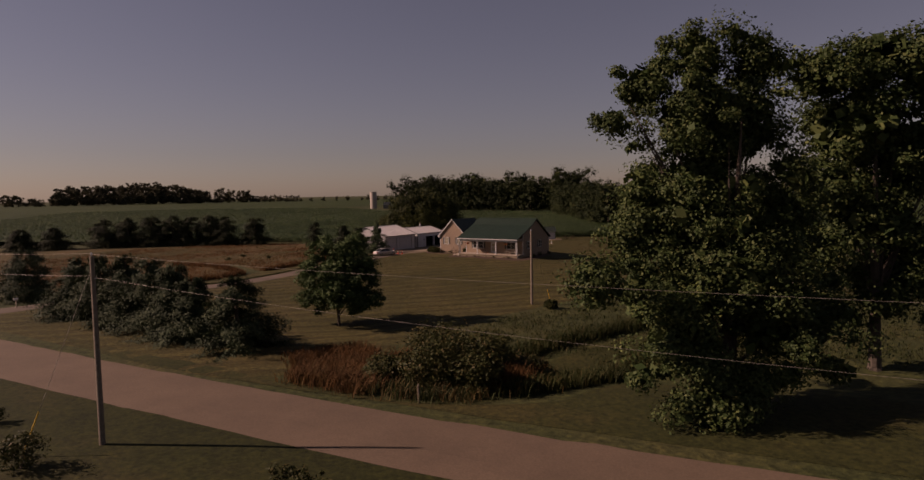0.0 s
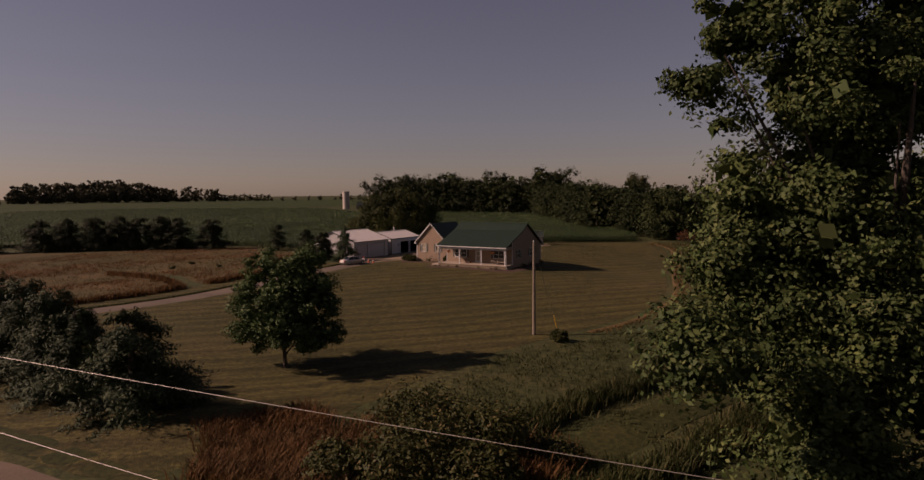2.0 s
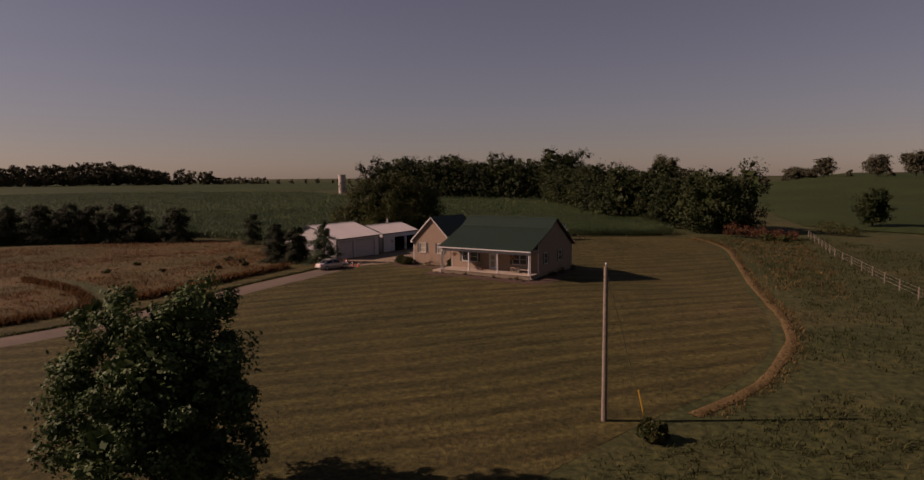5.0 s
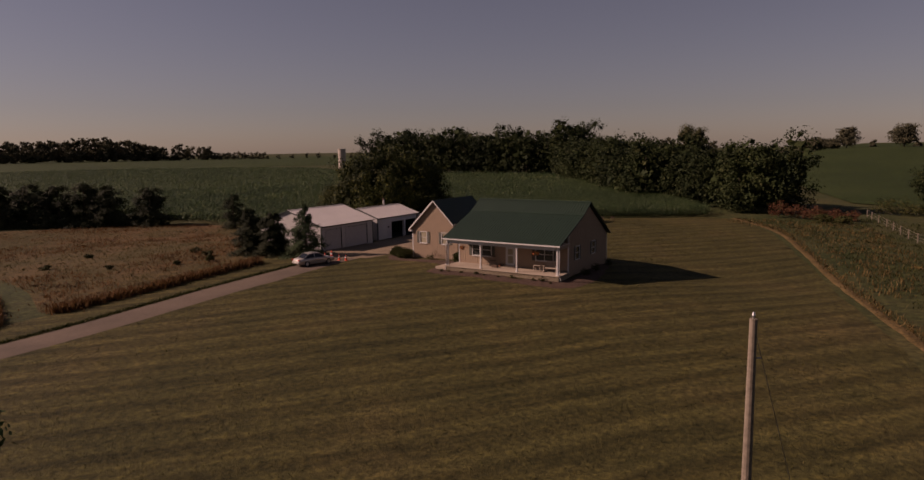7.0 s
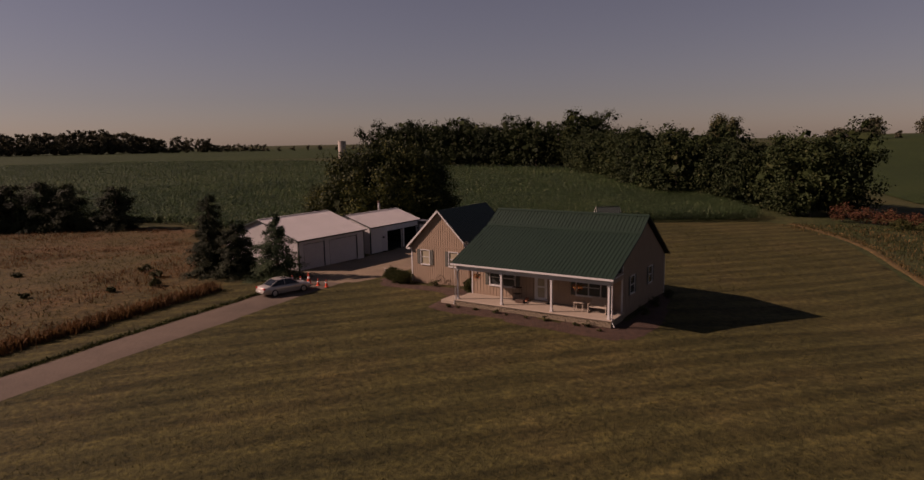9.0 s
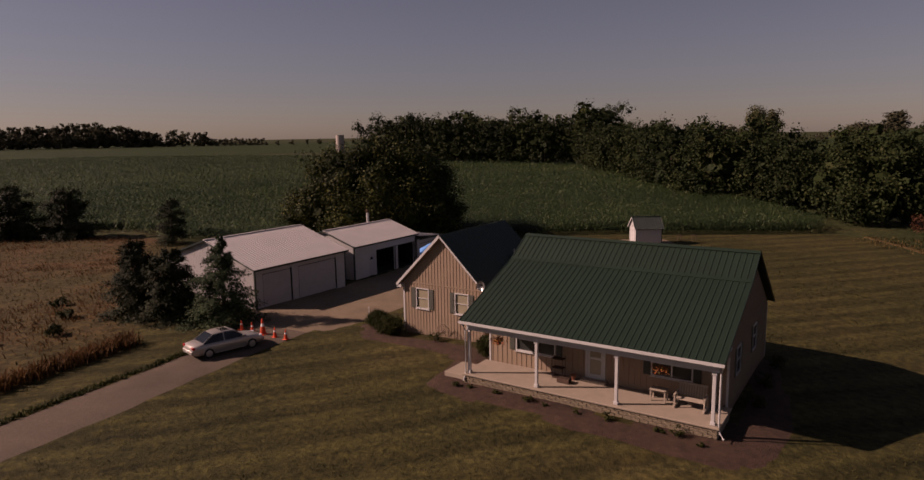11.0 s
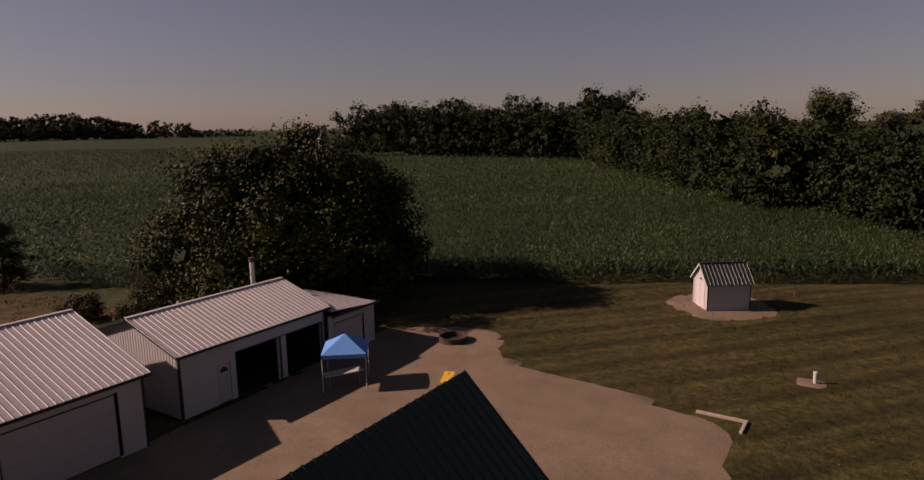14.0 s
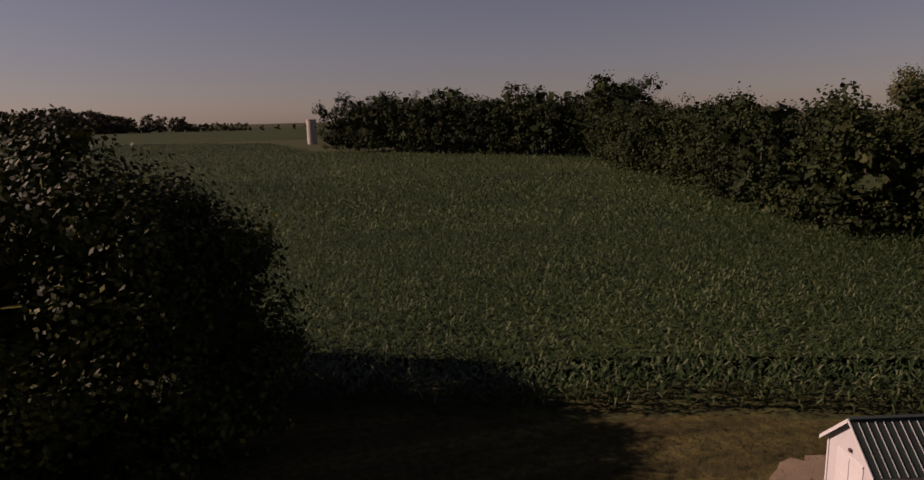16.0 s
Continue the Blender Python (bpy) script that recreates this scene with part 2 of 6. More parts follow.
def ground_z(x, y):
    """The lie of the land: a low knoll under the house, a fall towards the road, a dip in the prairie, a slow far rise."""
    z = -1.0 + 0.55 * math.exp(-((x + 8) / 15) ** 2 - ((y - 6) / 13) ** 2)
    z -= 0.9 * ss(-10, -42, y)
    z -= 1.9 * ss(-42, -85, x) * ss(-60, -20, y) * (1 - ss(60, 140, y))
    z -= 0.2 * ss(-28, -38, x) * ss(6, 18, y) * (1 - ss(40, 60, y))
    dit = (x - 36) * -0.42 + (y + 62) * 0.907
    z -= 0.7 * math.exp(-(dit / 4.5) ** 2) * ss(14, 30, x)
    z -= 0.7 * math.exp(-((x - 14) / 9) ** 2 - ((y - 14) / 12) ** 2)
    z -= 0.5 * math.exp(-((x - 10) / 10) ** 2 - ((y + 57) / 7) ** 2)
    z += 8.5 * ss(180, 430, y) * ss(-70, 10, x)
    d = math.hypot(x, y)
    z += 1.0 * ss(70, 200, y) + 4.0 * ss(250, 900, d)
    return z


def thing(name, x=0.0, y=0.0, z=0.0, turn=0.0, label="", category="", group="", kind=""):
    ob = new(name)
    ob.empty_display_size = 0.3
    ob.matrix_world = pose(x, y, z, 0, 0, turn)
    return tagged(ob, label, category, group, kind)


def finish(ob, parent, label):
    if parent:
        ob.parent = parent
    if label:
        ob["label"] = label
    return ob


def part(name, bm, material, parent=None, label="", smooth=False):
    me = bpy.data.meshes.new(name)
    bmesh.ops.recalc_face_normals(bm, faces=bm.faces)
    bm.to_mesh(me)
    bm.free()
    me.materials.append(material)
    if smooth:
        me.polygons.foreach_set("use_smooth", [True] * len(me.polygons))
    return finish(new(name, me), parent, label)


def mesh_of(name, verts, faces, material, parent=None, label="", smooth=False):
    """A mesh from whole arrays: n x 3 points and m x k corners."""
    verts, faces = np.asarray(verts, dtype=np.float32), np.asarray(faces, dtype=np.int32)
    me = bpy.data.meshes.new(name)
    k = faces.shape[1]
    me.vertices.add(len(verts))
    me.vertices.foreach_set("co", verts.ravel())
    me.loops.add(faces.size)
    me.loops.foreach_set("vertex_index", faces.ravel())
    me.polygons.add(len(faces))
    me.polygons.foreach_set("loop_start", np.arange(0, faces.size, k, dtype=np.int32))
    me.update(calc_edges=True)
    me.validate()
    me.materials.append(material)
    if smooth:
        me.polygons.foreach_set("use_smooth", np.ones(len(faces), dtype=bool))
    return finish(new(name, me), parent, label)


def box(bm, x0, y0, z0, x1, y1, z1, bevel=0.0):
    r = bmesh.ops.create_cube(bm, size=1, matrix=Matrix.LocRotScale(((x0 + x1) / 2, (y0 + y1) / 2, (z0 + z1) / 2), None, (abs(x1 - x0), abs(y1 - y0), abs(z1 - z0))))
    if bevel:
        bmesh.ops.bevel(bm, geom=list({e for v in r["verts"] for e in v.link_edges}), offset=bevel, segments=1, affect="EDGES")
    return bm


def cube(*a, bevel=0.0):
    return box(bmesh.new(), *a, bevel=bevel)


def slab(bm, pts, thick):
    """A plate: a flat outline in space, thickened against its normal."""
    top = [Vector(p) for p in pts]
    n = (top[1] - top[0]).cross(top[2] - top[0]).normalized() * thick
    a, b = [bm.verts.new(p) for p in top], [bm.verts.new(p - n) for p in top]
    bm.faces.new(a)
    bm.faces.new(b[::-1])
    for i in range(len(a)):
        j = (i + 1) % len(a)
        bm.faces.new((a[i], b[i], b[j], a[j]))
    return bm


def tube(bm, pts, radii, sides=8, caps=True):
    """A round bar along points, with a radius at each."""
    rings = []
    for i, p in enumerate(pts):
        p = Vector(p)
        d = (Vector(pts[min(i + 1, len(pts) - 1)]) - Vector(pts[max(i - 1, 0)])).normalized()
        u = d.orthogonal().normalized() if abs(d.z) < 0.999 else Vector((1, 0, 0))
        w = d.cross(u)
        r = radii[i] if isinstance(radii, (list, tuple)) else radii
        rings.append([bm.verts.new(p + (u * math.cos(a) + w * math.sin(a)) * r) for a in (2 * math.pi * k / sides for k in range(sides))])
    for a, b in zip(rings, rings[1:]):
        for k in range(sides):
            bm.faces.new((a[k], a[(k + 1) % sides], b[(k + 1) % sides], b[k]))
    if caps:
        bm.faces.new(rings[0][::-1])
        bm.faces.new(rings[-1])
    return bm


def bar(pts, radii, sides=8):
    return tube(bmesh.new(), pts, radii, sides)


def inside(px, py, poly):
    c = False
    for (x0, y0), (x1, y1) in zip(poly, poly[1:] + poly[:1]):
        if (y0 > py) != (y1 > py) and px < (x1 - x0) * (py - y0) / (y1 - y0) + x0:
            c = not c
    return c


def smooth_line(pts, step):
    """Points along a rounded line through the given ones."""
    out = []
    for i in range(len(pts) - 1):
        p0, p1, p2, p3 = (Vector(pts[max(0, min(len(pts) - 1, i + k))]).to_2d() for k in (-1, 0, 1, 2))
        n = max(1, int((p2 - p1).length / step))
        for k in range(n):
            u = k / n
            out.append(0.5 * (2 * p1 + (p2 - p0) * u + (2 * p0 - 5 * p1 + 4 * p2 - p3) * u * u + (3 * p1 - p0 - 3 * p2 + p3) * u ** 3))
    out.append(Vector(pts[-1]).to_2d())
    return out


def patch(name, outline, step, lift, material, label, category="ground", rough=0.0, rise=0.0, kind="structure"):
    """A sheet over the ground inside an outline, lifted a little above it."""
    from mathutils.geometry import delaunay_2d_cdt
    ring = smooth_line(list(outline) + [outline[0]], step)[:-1]
    if rough:
        ring = [p + Vector((noise.noise((p.x * 0.4, p.y * 0.4, 1)), noise.noise((p.x * 0.4, p.y * 0.4, 7)))) * rough for p in ring]
    poly = [(p.x, p.y) for p in ring]
    xs, ys = [p[0] for p in poly], [p[1] for p in poly]
    pts = list(ring)
    for i in range(int((max(xs) - min(xs)) / step)):
        for j in range(int((max(ys) - min(ys)) / step)):
            q = (min(xs) + (i + 0.5) * step, min(ys) + (j + 0.5) * step)
            if inside(*q, poly):
                pts.append(Vector(q))
    n = len(ring)
    vs, _, fs, *_ = delaunay_2d_cdt(pts, [(i, (i + 1) % n) for i in range(n)], [], 1, 1e-4)
    me = bpy.data.meshes.new(name)
    me.from_pydata([(v.x, v.y, ground_z(v.x, v.y) + (lift if i >= n or rise else lift * 0.3) + (rise * noise.noise((v.x * 0.15, v.y * 0.15, 3)) if rise else 0)) for i, v in enumerate(vs)], [], [f for f in fs if len(f) == 3])
    bm = bmesh.new()
    bm.from_mesh(me)
    for f in bm.faces:
        if f.normal.z < 0:
            f.normal_flip()
    bm.to_mesh(me)
    bm.free()
    me.materials.append(material)
    me.polygons.foreach_set("use_smooth", [True] * len(me.polygons))
    return tagged(new(name, me), label, category, kind=kind)


def strip(line, half, step=2.0):
    """The outline of a band along a line; half: its half width, or one at each point."""
    c = smooth_line(line, step)
    left, right = [], []
    for i, p in enumerate(c):
        d = (c[min(i + 1, len(c) - 1)] - c[max(i - 1, 0)]).normalized()
        w = half if not isinstance(half, (list, tuple)) else half[0] + (half[1] - half[0]) * i / (len(c) - 1)
        left.append((p.x - d.y * w, p.y + d.x * w))
        right.append((p.x + d.y * w, p.y - d.x * w))
    return left + right[::-1]


def ribbon(name, line, half, lift, material, label, category, step=2.0):
    """A band over the ground along a line, as a row of quads, five across."""
    o = strip(line, half, step)
    n = len(o) // 2
    vs, fs = [], []
    for i in range(n):
        a, b2 = o[i], o[2 * n - 1 - i]
        for k in range(6):
            x, y = a[0] + (b2[0] - a[0]) * k / 5, a[1] + (b2[1] - a[1]) * k / 5
            if k in (0, 5):
                x += 0.25 * noise.noise((x * 0.5, y * 0.5, 2))
                y += 0.25 * noise.noise((x * 0.5, y * 0.5, 9))
            vs.append((x, y, ground_z(x, y) + lift * (1 if 0 < k < 5 else 0.3)))
    for i in range(n - 1):
        for k in range(5):
            fs.append((i * 6 + k, (i + 1) * 6 + k, (i + 1) * 6 + k + 1, i * 6 + k + 1))
    return tagged(mesh_of(name, vs, fs, material, smooth=True), label, category, kind="structure")


# ---- ground ----
def spaced():
    a = [-2600, -1700, -1200, -900, -700, -560, -460, -380, -320, -270, -230, -200, -175, -155]
    a += [-140 + 3.5 * i for i in range(81)] + [155 + 15 * i for i in range(21)] + [500, 560, 700, 900, 1200, 1700, 2600]
    return a


AX = spaced()
gv = [(x - 5, y, ground_z(x - 5, y)) for y in AX for x in AX]
gn = len(AX)
gf = [(j * gn + i, j * gn + i + 1, (j + 1) * gn + i + 1, (j + 1) * gn + i) for j in range(gn - 1) for i in range(gn - 1)]
tagged(mesh_of("ground", gv, gf, M_PASTURE, smooth=True), "rough green and olive pasture grass over gently rolling farmland", "ground", kind="structure")

TRACK = [(27, -33.5), (29.6, -26), (30.2, -15), (28.4, -5), (25.4, 5), (21.5, 20), (17.5, 35), (13.5, 50), (8.5, 61), (3, 70)]
LAWN = [(-27, -78), (5, -76.8), (20, -75.4), (22, -62), (22, -50), (23.5, -41), (26, -33), (28.6, -25), (29, -15), (27, -5), (24.2, 5), (20.5, 20), (16.5, 35), (12.5, 49), (7.5, 60), (0, 70.8),
        (-13, 64.0), (-27, 56.6), (-36, 51), (-55, 43), (-66, 38), (-64, 33), (-52, 30), (-50, 18), (-50, 6), (-46, -2.5), (-42, -2.4), (-37, -5), (-35.5, -18), (-36, -45), (-35, -64)]
patch("lawn", LAWN, 3.5, 0.05, M_LAWN, "broad mown lawn striped by the mower, olive and straw coloured", "lawn", rough=0.5)
PRAIRIE = [(-36.8, -4), (-41, -1.4), (-47, -1.5), (-51.5, 6), (-51.5, 18), (-55, 30), (-72, 31), (-104, 31), (-128, 2), (-160, -20), (-190, -60), (-120, -66), (-60, -62), (-37, -58), (-35.4, -40), (-35.2, -33.4), (-47, -29.2), (-70, -24.5), (-70, -21.5), (-47, -26), (-35, -29.5), (-34.9, -18)]
patch("prairie", PRAIRIE, 4, 0.06, M_PRAIRIE, "dry rust and straw coloured prairie grass field", "field", rough=0.8)
ribbon("road", [(-330, -120), (-200, -98), (-90, -86), (-40, -83.6), (-16, -83.0), (5, -81.9), (22, -80.5), (40, -78.6), (58, -75.8), (85, -70), (150, -56), (260, -30)], 3.55, 0.09, M_ROAD, "pale reddish chip-seal country road, worn smooth", "road")
ribbon("driveway", [(-36, -81), (-33.4, -73), (-31.6, -62), (-29.6, -52), (-28.3, -44), (-27.8, -36), (-27.9, -28), (-28.4, -20), (-29.1, -11), (-30.2, -3), (-30.8, 3)], [2.3, 2.3], 0.09, M_DRIVE, "compacted gravel driveway running up to the garages", "driveway")
ribbon("mown_track", TRACK, 0.42, 0.09, M_TRACK, "dry straw-coloured track along the edge of the lawn", "track")
ribbon("mown_path", [(35, -64.5), (37.5, -59), (39.8, -52.5), (42.5, -45), (46, -35), (51, -24), (58, -8)], 1.7, 0.09, M_VERGE, "mown grass strip through the tall pasture", "path")
patch("verge", [(-20, -76), (5, -75), (22, -74), (34, -73.6), (42, -68), (43, -61), (52, -57), (66, -58), (72, -68), (57, -70.6), (40, -73.4), (22, -75.8), (5, -77.3)], 3, 0.075, M_VERGE, "mown roadside verge with worn dry patches", "grass", rough=0.3)
patch("verge", [(-40, -88), (-16, -87), (5, -85.5), (22, -83.8), (40, -82), (58, -79.3), (90, -72), (96, -90), (60, -104), (10, -106), (-30, -104)], 4, 0.075, M_NEAR, "grass verge on the near side of the road, darkened in colour as shade", "grass", rough=0.2)
patch("gravel_yard", [(-34.5, 1.2), (-28.3, 3.2), (-26.6, 8), (-26, 14), (-22, 20), (-13.2, 24), (-14.4, 28), (-15.2, 31.4), (-19, 32.6), (-23.4, 33.5), (-28.8, 34.3), (-30.4, 37.2), (-33, 39),
                       (-36.5, 38), (-39.5, 34), (-39, 26), (-38.4, 17), (-37.6, 6)], 1.4, 0.075, M_GRAVEL, "pale limestone gravel yard in front of the garages", "yard", rough=0.2)
patch("gravel_pad", [(-23.6, 54.6), (-24.2, 52), (-22.6, 49.4), (-20, 48), (-17.4, 49.6), (-15.8, 51.8), (-16.6, 54), (-19.5, 57)], 1.2, 0.085, M_GRAVEL, "small gravel pad under the garden shed", "pad", rough=0.2)
patch("mulch_bed", [(-15.8, 1.6), (-15.4, -1.0), (-12.5, -2.0), (-9, -1.7), (-6, -2.1), (-2, -2.3), (1.4, -1.7), (2.8, 1.5), (1.8, 8), (0.4, 13), (-1, 13), (-0.8, 1.1), (-13.2, 1.1), (-14.6, 5.6), (-23, 5.9), (-26.2, 8.2), (-27, 6.8), (-24, 3.9), (-18.5, 3.6), (-16, 2.8)],
      1.0, 0.085, M_MULCH, "reddish bark mulch bed along the house foundation", "flower bed", rough=0.45)
CORN = [(-55, 43.6), (-66, 39.6), (-76, 36), (-92, 34), (-108, 35), (-135, 12), (-200, -20), (-300, -60), (-420, -40), (-470, 120), (-400, 230), (-300, 262), (-217, 211), (-170, 210), (-130, 209), (-95, 205),
        (-82, 206), (-70, 185), (-52, 158), (-38, 134), (-28, 116), (-17, 100), (-8, 86), (-2, 76), (-2.6, 70.2), (-13, 64.6), (-27, 57.2), (-36, 51.6)]
CANOPY = [(-57, 47.5), (-67, 43.5), (-77, 40), (-92, 38), (-109, 39), (-137, 16)] + CORN[6:-5] + [(-5, 76), (-6, 72), (-15, 68), (-29, 61), (-38, 55)]
patch("corn_canopy", CANOPY, 9, 1.25, M_CROP, "dense green corn canopy over a rolling field", "field", rise=0.5)
patch("far_field", [(-520, -60), (-900, -80), (-1200, 300), (-900, 800), (-500, 700), (-330, 420), (-420, 250)], 40, 0.3, M_CROP, "far green bean field rising to the horizon", "field")
patch("far_field", [(20, 110), (60, 90), (180, 60), (420, 120), (500, 500), (160, 640), (-60, 620), (-40, 330), (0, 180)], 15, 0.6, M_CROP, "far green bean field beyond the tree line", "field")


# ---- plants ----
def unit(v):
    return v / (np.linalg.norm(v, axis=1)[:, None] + 1e-9)


def leaf_quads(rng, centre, size, droop=0.0, slim=0.55, up=0.0, face=None):
    """Leaf blades, one four-cornered blade at each centre; face: the way its upper side looks, or None for any."""
    n = len(centre)
    d = rng.normal(size=(n, 3))
    d[:, 2] = d[:, 2] * 0.7 + up - droop
    d = unit(d)
    if face is None:
        w = unit(np.cross(d, rng.normal(size=(n, 3))))
    else:
        nn = unit(face + rng.normal(size=(n, 3)) * 0.45)
        d = unit(d - nn * (d * nn).sum(1)[:, None])
        w = np.cross(nn, d)
    s = (size * rng.uniform(0.6, 1.3, n))[:, None]
    a, b2, c, e = centre - d * s * 0.5, centre + w * s * slim * 0.5, centre + d * s * 0.5, centre - w * s * slim * 0.5
    v = np.stack([a, b2, c, e], 1).reshape(-1, 3)
    return v, np.arange(n * 4).reshape(n, 4)


def crown_points(rng, blobs, clumps, per, spread, shell=(0.38, 1.04)):
    """Leaf places: billowing clumps set over egg shapes, uneven, with gaps between them. Gives places, clump centres and the ways the leaves look."""
    vol = np.array([b2[3] * b2[4] * b2[5] for b2 in blobs]) ** 0.67
    pick = rng.choice(len(blobs), clumps, p=vol / vol.sum())
    bl = np.array(blobs)[pick]
    d = unit(rng.normal(size=(clumps, 3)))
    d[:, 2] = np.maximum(d[:, 2], -0.75)
    c = bl[:, :3] + d * bl[:, 3:] * rng.uniform(*shell, clumps)[:, None]
    sp = np.repeat(spread * rng.uniform(0.55, 1.5, clumps), per)[:, None]
    q = unit(rng.normal(size=(clumps * per, 3)))
    ragged = rng.normal(size=(clumps * per, 3)) * 0.16
    pts = np.repeat(c, per, 0) + (q * np.array([1.15, 1.15, 0.75]) * rng.uniform(0.55, 1.05, clumps * per)[:, None] + ragged) * sp
    return pts, c, unit(q + np.array([0, 0, 0.45]) + np.repeat(d, per, 0) * 0.35)


def sprigs(blobs, n, r, seed):
    """Small leafy branch ends that stand out of a crown all round."""
    rng = np.random.default_rng(seed)
    vol = np.array([b2[3] * b2[4] * b2[5] for b2 in blobs]) ** 0.67
    out = []
    for k in rng.choice(len(blobs), n, p=vol / vol.sum()):
        d = unit(rng.normal(size=(1, 3)))[0]
        b2 = np.array(blobs[k])
        q = b2[:3] + d * b2[3:] * rng.uniform(1.0, 1.2)
        w = r * rng.uniform(0.6, 1.3)
        out.append((q[0], q[1], max(q[2], 0.8), w, w, w * 0.8))
    return list(blobs) + out


def inner_points(rng, blobs, n):
    """Places of the leafy sprays inside a crown, which close it against the light."""
    vol = np.array([b2[3] * b2[4] * b2[5] for b2 in blobs])
    bl = np.array(blobs)[rng.choice(len(blobs), n, p=vol / vol.sum())]
    return bl[:, :3] + unit(rng.normal(size=(n, 3))) * bl[:, 3:] * (rng.uniform(0.05, 1.0, n) ** 0.5 * 0.68)[:, None]


def tree(name, x, y, height, blobs, clumps, per, spread, leaf, material, label, seed, trunk=0.25, limbs=7, category="tree", group="", fork=0.3, core=14, shell=(0.5, 1.08), tips=0):
    """A tapered trunk with limbs that reach into a crown of single leaves."""
    rng = np.random.default_rng(seed)
    t = thing(name, x, y, ground_z(x, y) - 0.05, 0, label, category, group)
    if tips:
        blobs = sprigs(blobs, tips, spread * 1.15, seed)
    bm = bmesh.new()
    lean = rng.normal(size=2) * 0.02 * height
    top = Vector((lean[0], lean[1], height * 0.8))
    mid = Vector((lean[0] * 0.3, lean[1] * 0.3, height * fork))
    tube(bm, [(0, 0, -0.2), (0, 0, 0.25), tuple(mid * 0.6), tuple(mid), tuple((mid + top) / 2), tuple(top)],
         [trunk * 1.5, trunk * 1.1, trunk * 0.92, trunk * 0.8, trunk * 0.45, trunk * 0.08], 10)
    part("trunk", bm, M_BARK, t)
    pts, cl, face = crown_points(rng, blobs, clumps, per, spread, shell)
    for k in range(limbs):
        goal = Vector(cl[rng.integers(len(cl))]) * 0.9
        h0 = rng.uniform(0.55, 1.0) * min(mid.z, max(0.6, goal.z * 0.8))
        a = Vector((mid.x * h0 / max(mid.z, 0.1), mid.y * h0 / max(mid.z, 0.1), h0))
        m1 = a.lerp(goal, 0.5) + Vector((0, 0, 0.06 * height))
        r = trunk * rng.uniform(0.3, 0.5)
        part("limb", bar([tuple(a), tuple(a.lerp(m1, 0.5)), tuple(m1), tuple(goal)], [r, r * 0.8, r * 0.55, r * 0.12], 6), M_BARK, t)
    v, f = leaf_quads(rng, pts, leaf, 0.2, 0.6, 0, face)
    v2, f2 = leaf_quads(rng, inner_points(rng, blobs, clumps * core), spread * 0.95, 0.2, 0.8)
    mesh_of("crown", np.concatenate([v, v2]), np.concatenate([f, f2 + len(v)]), material, t)
    return t


def conifer(name, x, y, height, radius, material, label, seed, tiers=16, per=240, leaf=0.3, skirt=0.25, category="tree", group="", power=0.8, wide=0.0, ragged=1.0):
    """A conifer: a straight stem with drooping tiers of needle sprays."""
    rng = np.random.default_rng(seed)
    t = thing(name, x, y, ground_z(x, y) - 0.05, 0, label, category, group)
    part("trunk", bar([(0, 0, -0.2), (0, 0, height * 0.5), (0, 0, height * 0.97)], [0.05 * radius + 0.08, 0.03 * radius + 0.05, 0.015], 8), M_BARK, t)
    pts, face = [], []
    for k in range(tiers):
        u = (k + 0.5) / tiers
        r = radius * (1 - u) ** power * (1 + 0.15 * ragged * rng.uniform(-1, 1)) + 0.08
        nb = max(5, int(9 * (1 - u) + 4))
        for a in rng.uniform(0, 2 * math.pi, nb):
            m = max(4, int(per * r / radius / nb * 2))
            q = rng.uniform(0.15, 1.0, m) ** 0.7 * r * (0.93 + 0.18 * ragged * rng.uniform(-1, 1))
            z = height * (skirt * 0.3 + u * (1 - skirt * 0.3)) - q * 0.22 + rng.normal(size=m) * height / tiers * 0.35
            jit = rng.normal(size=(m, 2)) * 0.10 * r
            pts.append(np.stack([np.cos(a) * q * (1 + wide) + jit[:, 0], np.sin(a) * q + jit[:, 1], np.maximum(z, 0.1)], 1))
            face.append(np.tile([[math.cos(a) * 0.8, math.sin(a) * 0.8, 0.7]], (m, 1)))
    v, f = leaf_quads(rng, np.concatenate(pts), leaf, 0.1, 0.28, 0, np.concatenate(face))
    mesh_of("crown", v, f, material, t)
    return t


